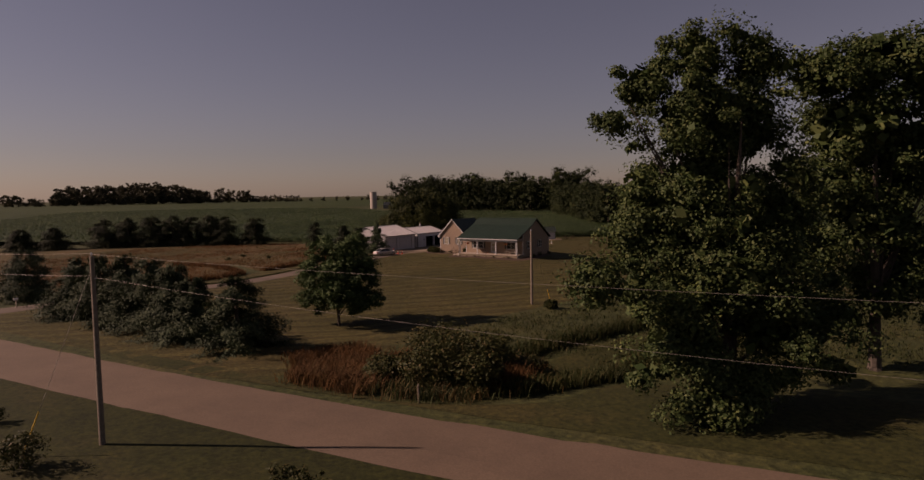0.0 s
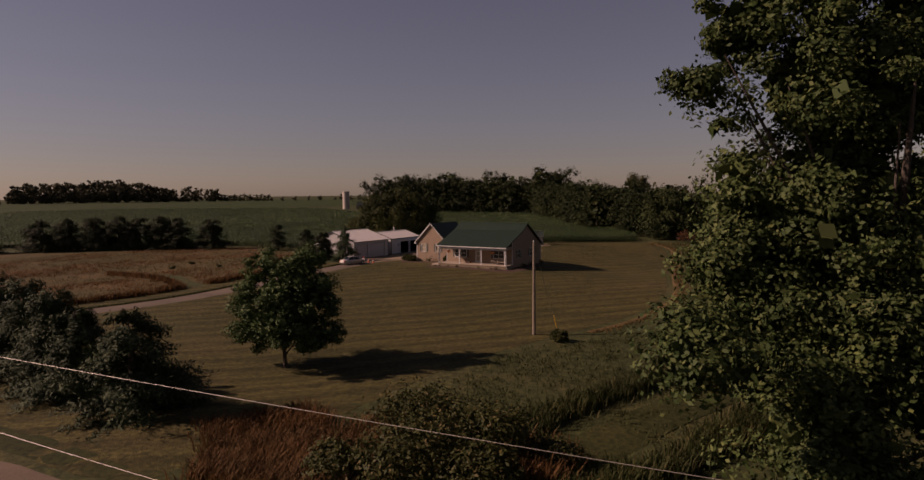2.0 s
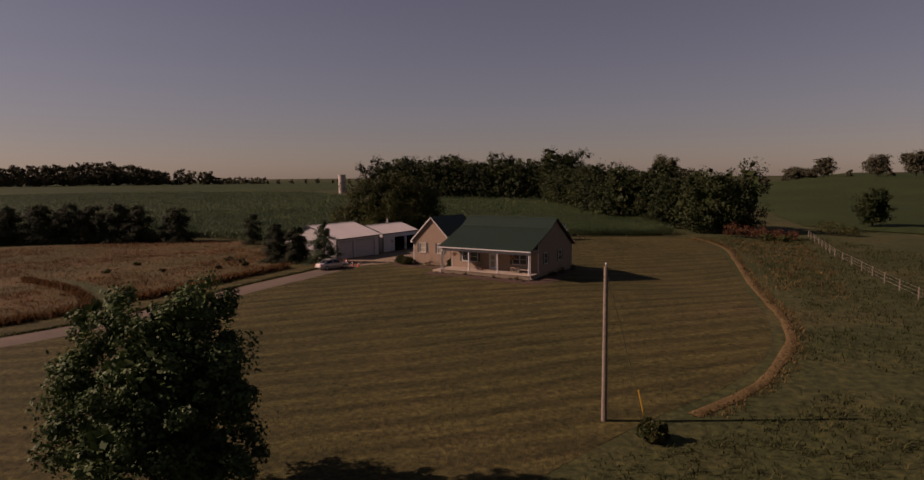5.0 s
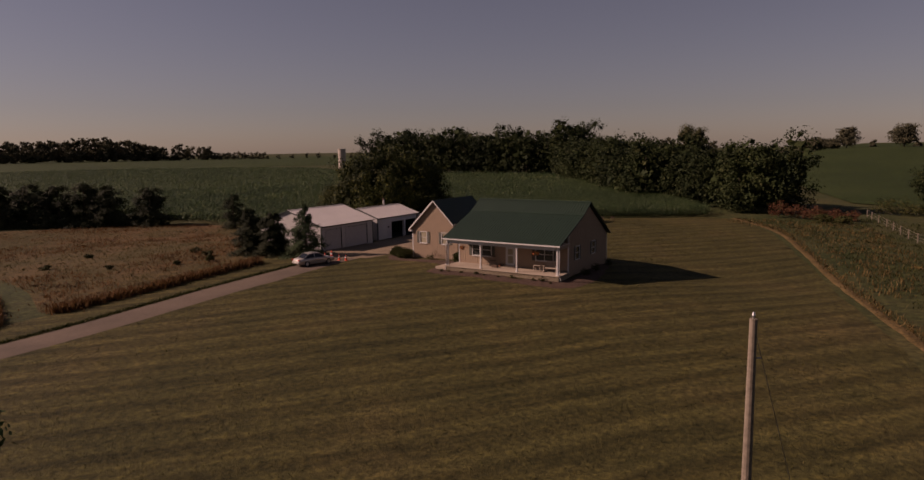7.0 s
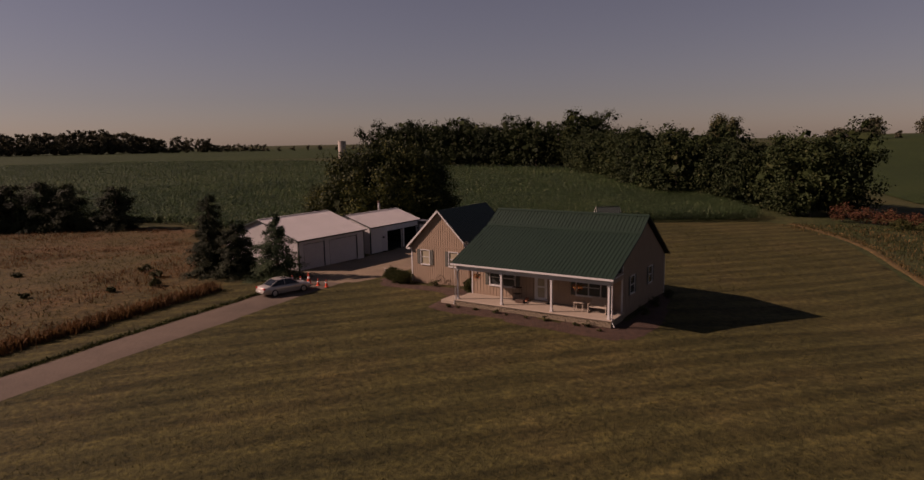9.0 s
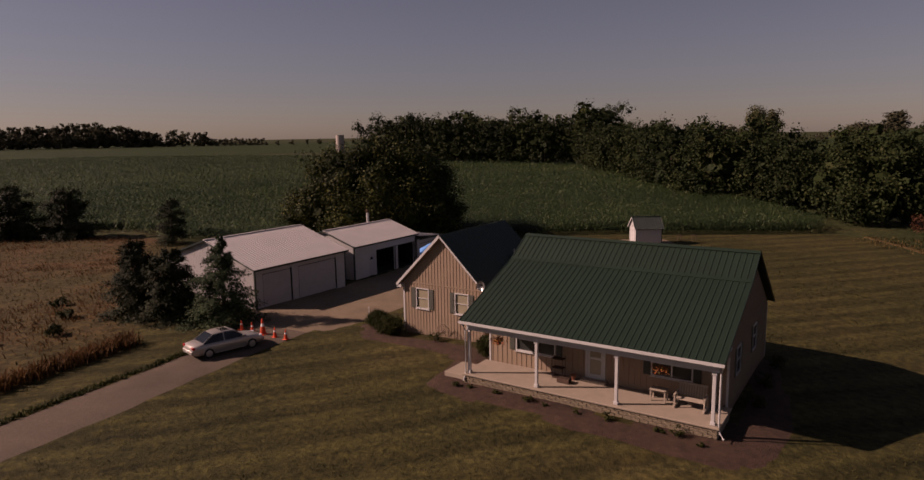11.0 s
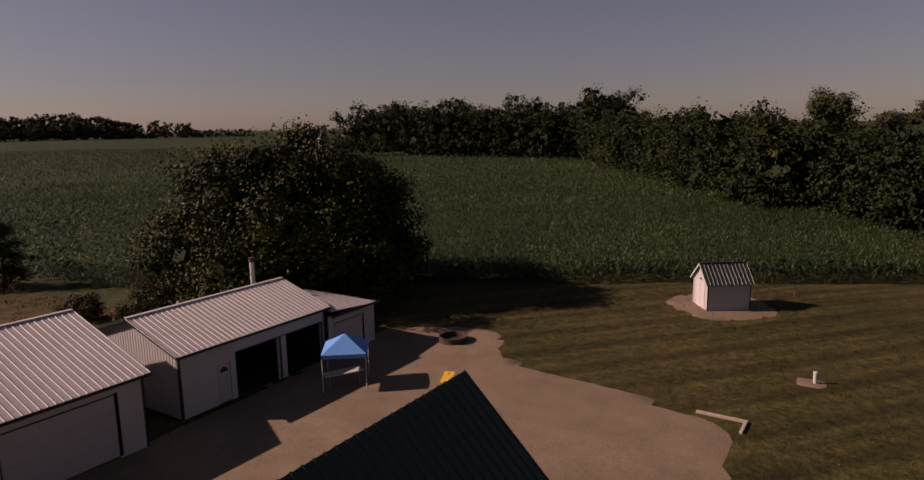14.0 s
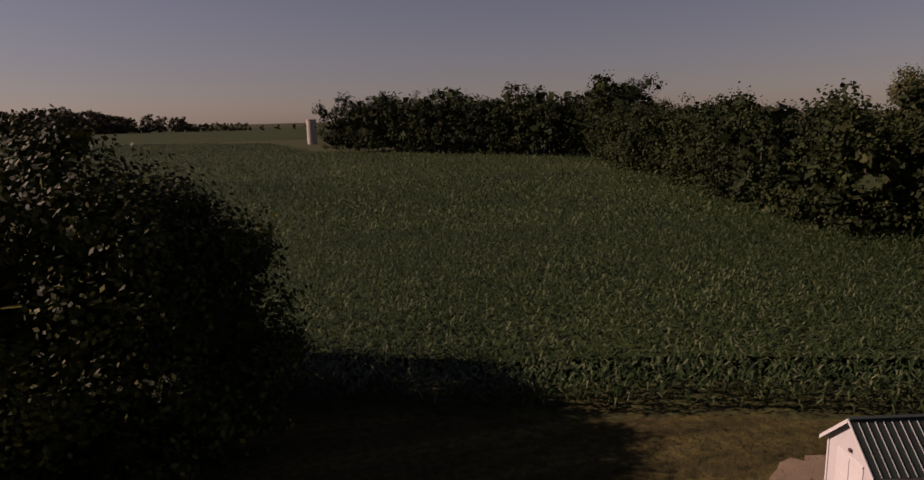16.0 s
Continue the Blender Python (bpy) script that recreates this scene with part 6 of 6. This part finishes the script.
# ---- car ----
def car(x, y, turn):
    z = ground_z(x, y) + 0.09
    t = thing("sedan_car", x, y, z, turn, "champagne silver four-door sedan parked on the drive", "car")
    L = 2.42
    # outline of half sections: along, sill, waist half width, deck height
    st = [(-L, 0.42, 0.62, 0.74), (-L + 0.10, 0.30, 0.80, 0.90), (-1.75, 0.22, 0.88, 0.97), (-1.0, 0.2, 0.905, 0.97), (0.0, 0.2, 0.91, 0.95), (0.95, 0.2, 0.90, 0.93), (1.7, 0.22, 0.87, 0.84), (L - 0.18, 0.28, 0.78, 0.72), (L, 0.40, 0.60, 0.62)]
    bm = bmesh.new()
    rings = []
    for px2, zs, w, h in st:
        pr = [(-w * 0.86, zs), (-w, zs + 0.14), (-w, h - 0.20), (-w * 0.93, h - 0.05), (-w * 0.72, h), (w * 0.72, h), (w * 0.93, h - 0.05), (w, h - 0.20), (w, zs + 0.14), (w * 0.86, zs)]
        rings.append([bm.verts.new((px2, q, zz2)) for q, zz2 in pr])
    for a, c in zip(rings, rings[1:]):
        for i in range(10):
            bm.faces.new((a[i], a[(i + 1) % 10], c[(i + 1) % 10], c[i]))
    bm.faces.new(rings[0])
    bm.faces.new(rings[-1][::-1])
    body = part("body", bm, M_CARPAINT, t, smooth=True)
    # cabin: glass house with a painted roof and pillars
    gh = [(-1.66, 0.66, 0.975), (-0.98, 0.60, 1.40), (-0.2, 0.62, 1.455), (0.32, 0.60, 1.41), (1.16, 0.70, 0.925)]
    bm = bmesh.new()
    rg = [[bm.verts.new((px2, q, zz2)) for q, zz2 in ((-0.80, 0.93), (-w, h), (w, h), (0.80, 0.93))] for px2, w, h in gh]
    for a, c in zip(rg, rg[1:]):
        for i in range(3):
            bm.faces.new((a[i], a[i + 1], c[i + 1], c[i]))
    part("glass_house", bm, M_CARGLASS, t, "dark tinted car windows")
    bm = bmesh.new()
    rg = [[bm.verts.new((px2, q, zz2)) for q, zz2 in ((-w - 0.012, h - 0.05), (-w * 0.9, h + 0.016), (w * 0.9, h + 0.016), (w + 0.012, h - 0.05))] for px2, w, h in ((-1.02, 0.615, 1.39), (-0.65, 0.625, 1.44), (-0.2, 0.63, 1.455), (0.36, 0.615, 1.41))]
    for a, c in zip(rg, rg[1:]):
        for i in range(3):
            bm.faces.new((a[i], a[i + 1], c[i + 1], c[i]))
    rf = part("roof", bm, M_CARPAINT, t, smooth=True)
    part("sunroof", slab(bmesh.new(), [(-0.35, -0.4, 1.477), (0.2, -0.4, 1.452), (0.2, 0.4, 1.452), (-0.35, 0.4, 1.477)], 0.004), M_GLASS, rf)
    for s in (-1, 1):
        for pts in ([(-1.70, s * 0.72, 0.96), (-1.0, s * 0.615, 1.40)], [(1.16, s * 0.74, 0.92), (0.33, s * 0.615, 1.41)], [(-0.35, s * 0.805, 0.93), (-0.32, s * 0.625, 1.44)]):
            part("pillar", bar(pts, 0.032, 6), M_CARPAINT, t)
        mir = part("mirror", cube(0.80, s * 0.90, 0.95, 0.98, s * 1.06, 1.08, bevel=0.02), M_CARPAINT, t)
        part("headlight", cube(L - 0.30, s * 0.42, 0.60, L - 0.10, s * 0.72, 0.73, bevel=0.02), M_LAMPLENS, t, "clear headlight")
        part("tail_lamp", cube(-L + 0.02, s * 0.46, 0.70, -L + 0.2, s * 0.80, 0.86, bevel=0.02), M_REDLENS, t, "red tail lamp")
        for px2 in (-0.95, 0.32):
            part("door_handle", cube(px2, s * 0.905, 0.80, px2 + 0.18, s * 0.925, 0.83), M_CARPAINT, body)
        part("sill_trim", cube(-1.0, s * 0.895, 0.24, 1.0, s * 0.925, 0.32, bevel=0.008), M_CARPAINT, t)
        for px2 in (-1.42, 1.48):
            bm = bmesh.new()
            tube(bm, [(px2, s * 0.72, 0.32), (px2, s * 0.935, 0.32)], 0.325, 20)
            w = part("wheel", bm, M_RUBBER, t, "black tyre on alloy wheel")
            part("rim", bar([(px2, s * 0.936, 0.32), (px2, s * 0.945, 0.32)], [0.215, 0.19], 16), M_METAL, w)
            part("wheel_arch", bar([(px2 + math.cos(a) * 0.36, s * 0.905, 0.32 + math.sin(a) * 0.36) for a in (math.pi * k / 10 for k in range(11))], 0.025, 5), M_CARPAINT, t)
    part("rear_bumper", cube(-L - 0.05, -0.72, 0.36, -L + 0.14, 0.72, 0.60, bevel=0.04), M_CARPAINT, t)
    part("front_bumper", cube(L - 0.16, -0.70, 0.30, L + 0.05, 0.70, 0.52, bevel=0.04), M_CARPAINT, t)
    part("number_plate", cube(-L - 0.062, -0.16, 0.50, -L - 0.051, 0.16, 0.60), M_PLATE, t)
    part("grille", cube(L - 0.02, -0.35, 0.50, L + 0.06, 0.35, 0.60), M_DARK, t)
    return t


car(-30.6, -2.35, 77)


# ---- poles and wires ----
def utility_pole(x, y, z0, z1, arm=False):
    t = thing("utility_pole", x, y, z0 - 0.1, 0, "weathered wooden utility pole", "utility pole", "utility poles")
    h = z1 - z0 + 0.1
    part("shaft", bar([(0, 0, -0.3), (0, 0, h * 0.5), (0, 0, h)], [0.17, 0.145, 0.115], 12), M_POLE, t)
    part("insulator", bar([(0, 0, h), (0, 0, h + 0.10), (0, 0, h + 0.2)], [0.03, 0.06, 0.035], 8), M_METAL, t)
    part("bracket", bar([(0, 0, h - 1.25), (0.24, 0.05, h - 1.2)], 0.03, 6), M_METAL, t)
    return t


def wire(a, c, sag, r=0.005, label="thin overhead cable along the road"):
    a, c = Vector(a), Vector(c)
    t = thing("overhead_wire", a.x, a.y, a.z, 0, label, "wire", "overhead wires")
    pts = [tuple(a.lerp(c, k / 24) - Vector((0, 0, sag * 4 * (k / 24) * (1 - k / 24))) - a) for k in range(25)]
    part("cable", bar(pts, r, 6), M_WIRE, t)


utility_pole(23.66, -88.57, ground_z(23.66, -88.57), 8.75)
utility_pole(22.85, -36.7, ground_z(22.85, -36.7), 7.15)
utility_pole(95, -79.2, ground_z(95, -79.2), 9.1)
utility_pole(-36, -92.5, ground_z(-36, -92.5), 8.9)
for dz, dz2 in ((0.0, 0), (-1.25, -1.25)):
    wire((23.66, -88.57, 8.85 + dz), (95, -79.2, 9.2 + dz * 1.9), 0.6 - dz * 0.35)
    wire((23.66, -88.57, 8.9 + dz), (-36, -92.5, 9.0 + dz2), 0.7)
wire((22.85, -36.7, 7.0), (24.9, -35.6, ground_z(24.9, -35.6)), 0.0, 0.012, "guy wire anchoring the pole")
wire((23.66, -88.57, 8.2), (21.8, -91.9, ground_z(21.8, -91.9)), 0.0, 0.012, "guy wire anchoring the pole")
guard = thing("guy_guard", 24.9, -35.6, ground_z(24.9, -35.6), 0, "yellow plastic guard on the guy wire", "guy guard")
part("sleeve", bar([(0, 0, 0), (-0.30, -0.42, 1.9)], 0.035, 6), M_YELLOW, guard)
guard = thing("guy_guard", 21.8, -91.9, ground_z(21.8, -91.9), 0, "pale yellow plastic guard on the guy wire", "guy guard")
part("sleeve", bar([(0, 0, 0), (0.44, 0.79, 2.4)], 0.035, 6), M_YELLOW, guard)
post = thing("marker_post", 34.2, -73.4, ground_z(34.2, -73.4), 0, "short wooden marker post by the road", "post")
part("stake", bar([(0, 0, -0.1), (0, 0, 1.25)], 0.06, 8), M_POLE, post)
mail = thing("mailbox", -34.0, -70.0, ground_z(-34, -70), 90, "pale mailbox on a wooden post by the drive", "mailbox")
part("post", cube(-0.05, -0.05, 0, 0.05, 0.05, 1.05), M_WOOD, mail)
bm = cube(-0.25, -0.1, 1.05, 0.25, 0.1, 1.2)
tube(bm, [(-0.25, 0, 1.2), (0.25, 0, 1.2)], 0.1, 12)
part("box", bm, M_WHITE, mail)

# ---- pasture fence ----
fence = thing("pasture_fence", 25, 70, ground_z(25, 70), 0, "weathered post-and-wire pasture fence", "fence")
fence.matrix_world = Matrix.Translation((0, 0, 0))
fl = smooth_line([(23.5, 82), (26.5, 66), (30, 48), (34, 32), (38, 16), (43, 0), (49, -18)], 4.2)
for p in fl:
    part("post", bar([(p.x, p.y, ground_z(p.x, p.y) - 0.2), (p.x, p.y, ground_z(p.x, p.y) + 1.35)], 0.07, 7), M_POLE, fence)
for h in (0.45, 0.85, 1.25):
    part("strand", bar([(p.x, p.y, ground_z(p.x, p.y) + h) for p in fl], 0.012, 4), M_WIRE, fence)

# ---- silo and far farm ----
silo = thing("silo", -292, 285, ground_z(-292, 285), 0, "pale concrete stave silo on the far field", "silo")
part("barrel", bar([(0, 0, -1), (0, 0, 13.0)], 2.6, 24), M_SILO, silo)
part("rim", bar([(0, 0, 13.0), (0, 0, 13.4)], 2.7, 24), M_SILO, silo)
for x, y, w, h in ((-284, 292, 5, 3.2),):
    t = thing("far_barn", x, y, ground_z(x, y), 30, "small weathered far farm building", "barn", "far farm buildings")
    part("walls", cube(-w / 2, -3, -0.5, w / 2, 3, h), M_FARPAINT, t)
    part("roof", slab(slab(bmesh.new(), [(-w / 2, -3.4, h), (w / 2, -3.4, h), (w / 2, 0, h + 2), (-w / 2, 0, h + 2)], 0.15), [(-w / 2, 0, h + 2), (w / 2, 0, h + 2), (w / 2, 3.4, h), (-w / 2, 3.4, h)], 0.15), M_SILO, t)

# ---- shrubs and tall grass ----
for k, (x, y, r, h) in enumerate([(32.5, -69.5, 3.0, 3.9), (30.0, -65.5, 3.2, 4.6), (33.8, -65.2, 2.8, 4.2), (35.8, -69.0, 2.2, 3.0), (28.6, -70.4, 1.8, 2.2), (37.0, -63.6, 1.8, 2.0)]):
    mound("wild_shrub", x, y, r, h, L_SHRUB, "tangled green wild shrub in the roadside thicket", 130 + k, 7200, 0.24, "shrub", "roadside thicket", 0.4)
for k, (x, y, r, h) in enumerate([(-60, 31, 3.0, 3.2), (-64, 27, 2.4, 2.4), (-57, 27.5, 2.0, 2.2)]):
    mound("wild_shrub", x, y, r, h, L_SHRUB, "low green shrub behind the garages", 140 + k, 3600, 0.24, "shrub", "shrubs behind the garages", 0.3)
mound("yucca", 26.0, -38.0, 0.9, 1.1, L_GREEN, "spiky green clump at the foot of the pole", 150, 900, 0.5, "plant", "", 1.6)
for k, (x, y) in enumerate([(37.8, -86.3), (36.6, -86.9), (39.4, -87.0), (14.5, -90.5)]):
    mound("weed_clump", x, y, 0.9, 1.3, L_SHRUB, "tall weed clump on the verge", 155 + k, 900, 0.16, "weeds", "weeds on the verge", 1.0)
tufts("short_grass", scatter(190, [(-24, -46), (-4, -52), (14, -50), (24, -36), (27, -20), (22, 0), (6, 10), (3, -3), (-14, -3), (-27, 1), (-26, -20)], 5000), 0.12, 4, L_LAWN, "short tufts of mown lawn grass", "grass", 191, 0.9, 0.02, 0.25)
tufts("short_grass", scatter(192, [(-12, 26), (-14, 34), (-29, 36), (-36, 46), (-27, 55), (-12, 62), (8, 50), (12, 34), (6, 18), (-4, 16)], 2500), 0.13, 6, L_LAWN, "short tufts of mown lawn grass", "grass", 193, 0.9, 0.02, 0.25)
mound("weed_clump", 23.4, -92.6, 1.6, 2.2, L_SHRUB, "leafy bush on the near verge", 159, 1600, 0.2, "weeds", "weeds on the verge", 0.5)
track_edge = [(p.x + rw.uniform(0.2, 1.1), p.y + rw.uniform(-0.5, 0.5)) for p in smooth_line(TRACK, 0.22)]
tufts("tall_dry_grass", [(x, y, ground_z(x, y)) for x, y in track_edge], 0.28, 6, L_DRY, "dry straw grass edging the track", "tall grass", 195, 0.6, 0.03, 0.3)
THICKET = [(22.5, -74.6), (32, -74), (36, -72.6), (40.5, -66), (37, -60), (30, -59), (25, -62), (21.5, -70)]
tufts("tall_dry_grass", scatter(161, [(22.5, -74.6), (30, -74.2), (29, -66), (26, -61), (21.5, -70)], 700), 1.05, 8, L_RUST, "rust-brown tall dry grass in the roadside thicket", "tall grass", 162, 0.6, 0.03, 0.4)
tufts("tall_dry_grass", scatter(198, THICKET, 500), 0.9, 8, L_DRY, "straw-coloured tall grass in the roadside thicket", "tall grass", 199, 0.6, 0.03, 0.4)
tufts("tall_grass", scatter(200, [(29, -74), (36, -72.6), (40.5, -66), (37, -60), (30, -59), (28, -66)], 700), 0.8, 8, L_GREEN, "green tall grass in the roadside thicket", "tall grass", 201, 0.6, 0.03, 0.4)
tufts("tall_grass", scatter(163, [(24, -58), (40, -57), (62, -46), (84, -34), (86, -24), (60, -20), (44, -22), (33, -26), (29, -36), (24, -42)], 3000), 0.3, 6, L_GREEN, "rough green pasture grass beyond the lawn", "tall grass", 164, 1.0, 0.03, 0.4)
tufts("tall_grass", scatter(165, [(31, -20), (60, -18), (58, 20), (40, 60), (26, 80), (4, 70), (15, 52), (24, 22), (30, 0)], 3000), 0.3, 6, L_GREEN, "rough green pasture grass beyond the lawn", "tall grass", 166, 1.0, 0.035, 0.5)
tufts("tall_dry_grass", scatter(167, [(26, 10), (34, 6), (30, 36), (24, 66), (6, 72), (2, 66), (14, 52), (20, 34)], 500), 0.4, 7, L_DRY, "rust-brown dry weeds along the track", "tall grass", 168, 0.4, 0.035, 0.45)
drift = lambda x, y: noise.noise((x * 0.05, y * 0.05, 5)) + 0.5 * noise.noise((x * 0.17, y * 0.17, 9))
tufts("tall_dry_grass", scatter(169, PRAIRIE, 4200, lambda x, y, r: x > -125 and drift(x, y) > r.uniform(-0.05, 0.25)), 0.42, 6, L_RUST, "rust-brown drifts of tall prairie grass", "tall grass", 170, 1.1, 0.035, 0.6)
tufts("tall_dry_grass", scatter(196, PRAIRIE, 2200, lambda x, y, r: x > -125 and drift(x, y) < r.uniform(-0.15, 0.25)), 0.25, 6, L_PRAIRIE, "olive and straw prairie grass between the drifts", "tall grass", 197, 1.2, 0.04, 0.6)
for k, (x, y, r, h) in enumerate([(-55, -1, 1.6, 1.1), (-49, -3.4, 1.3, 1.2), (-44.5, -6.5, 1.2, 1.2), (-70, -8, 1.5, 0.9), (-63, -17, 1.3, 0.9), (-52, -15, 1.0, 0.8), (-46, -10, 0.9, 0.8)]):
    mound("weed_clump", x, y, r * 0.6, h * 0.7, L_SHRUB, "dark weedy clump in the dry prairie", 250 + k, 900, 0.2, "weeds", "weeds in the prairie", 0.8)
drive_edge = smooth_line([(-32.0, -52), (-30.6, -44), (-30.1, -36), (-30.2, -28), (-30.7, -20), (-31.4, -11), (-32.5, -3)], 0.2)
tufts("grass_edge", [(p.x + rw.uniform(-0.25, 0.05), p.y, ground_z(p.x, p.y)) for p in drive_edge for _ in range(2)], 0.3, 8, L_GREEN, "uncut grass edge along the gravel driveway", "grass", 260, 0.5, 0.035, 0.12)
for k, (edge, n2) in enumerate((([(33, -62), (36.2, -52), (38.6, -44), (43, -31), (45, -27), (43.5, -27), (41, -31), (36.8, -44), (34.6, -52), (31.5, -61)], 900), ([(37.2, -67.6), (41.4, -57.5), (44.2, -50), (48, -40), (50, -41), (46, -52), (43, -59), (39, -68.6)], 800))):
    tufts("tall_grass", scatter(180 + k, edge, n2), 0.95, 9, L_GREEN, "tall green grass along the edge of the mown strip", "tall grass", 183 + k, 0.4, 0.035, 0.35)
EDGE = smooth_line([(-37, -57), (-35.6, -40), (-35.4, -34.2)], 0.3) + smooth_line([(-35.2, -29), (-35.1, -18), (-37.0, -4.5)], 0.25) + smooth_line([(-36, -33.6), (-47, -29.6), (-70, -25)], 0.5)
tufts("tall_dry_grass", [(p.x - rw.uniform(0, 1.3), p.y + rw.uniform(-0.2, 0.2), ground_z(p.x, p.y)) for p in EDGE for _ in range(4)], 0.85, 8, L_RUST, "rust-brown grass standing along the mown verge", "tall grass", 172, 0.4, 0.05, 0.25)
for k, (x, y, r, h) in enumerate([(12.5, 74.5, 2.2, 3.0), (15.5, 73.5, 2.4, 2.6), (18.5, 73, 2.2, 2.4), (21, 72.4, 2.0, 2.0), (9.6, 75.6, 2.0, 3.2)]):
    mound("sumac_shrub", x, y, r, h, L_REDSHRUB, "reddened sumac shrub at the end of the track", 230 + k, 1500, 0.26, "shrub", "reddened shrubs by the track", 0.7)
for k, (x, y, r, h) in enumerate([(17.5, 69.5, 1.6, 1.6), (20.5, 68.6, 1.7, 1.5), (27, 88, 3.4, 3.6), (30.5, 87, 2.6, 2.6)]):
    mound("wild_shrub", x, y, r, h, L_SHRUB, "green wild shrub beside the pasture fence", 240 + k, 1600, 0.26, "shrub", "shrubs by the fence", 0.6)
tufts("tall_dry_grass", scatter(265, [(34.5, -62), (37, -61.5), (38.4, -66), (36.6, -69), (35, -66)], 200), 1.5, 9, L_RUST, "rust-brown seed heads beside the thicket", "tall grass", 266, 0.4, 0.035, 0.35)
tufts("tall_dry_grass", scatter(267, [(16.5, -69), (22, -73), (23, -64), (19, -63)], 350), 0.7, 8, L_RUST, "rust-brown tall dry grass in the roadside thicket", "tall grass", 268, 0.6, 0.03, 0.4)
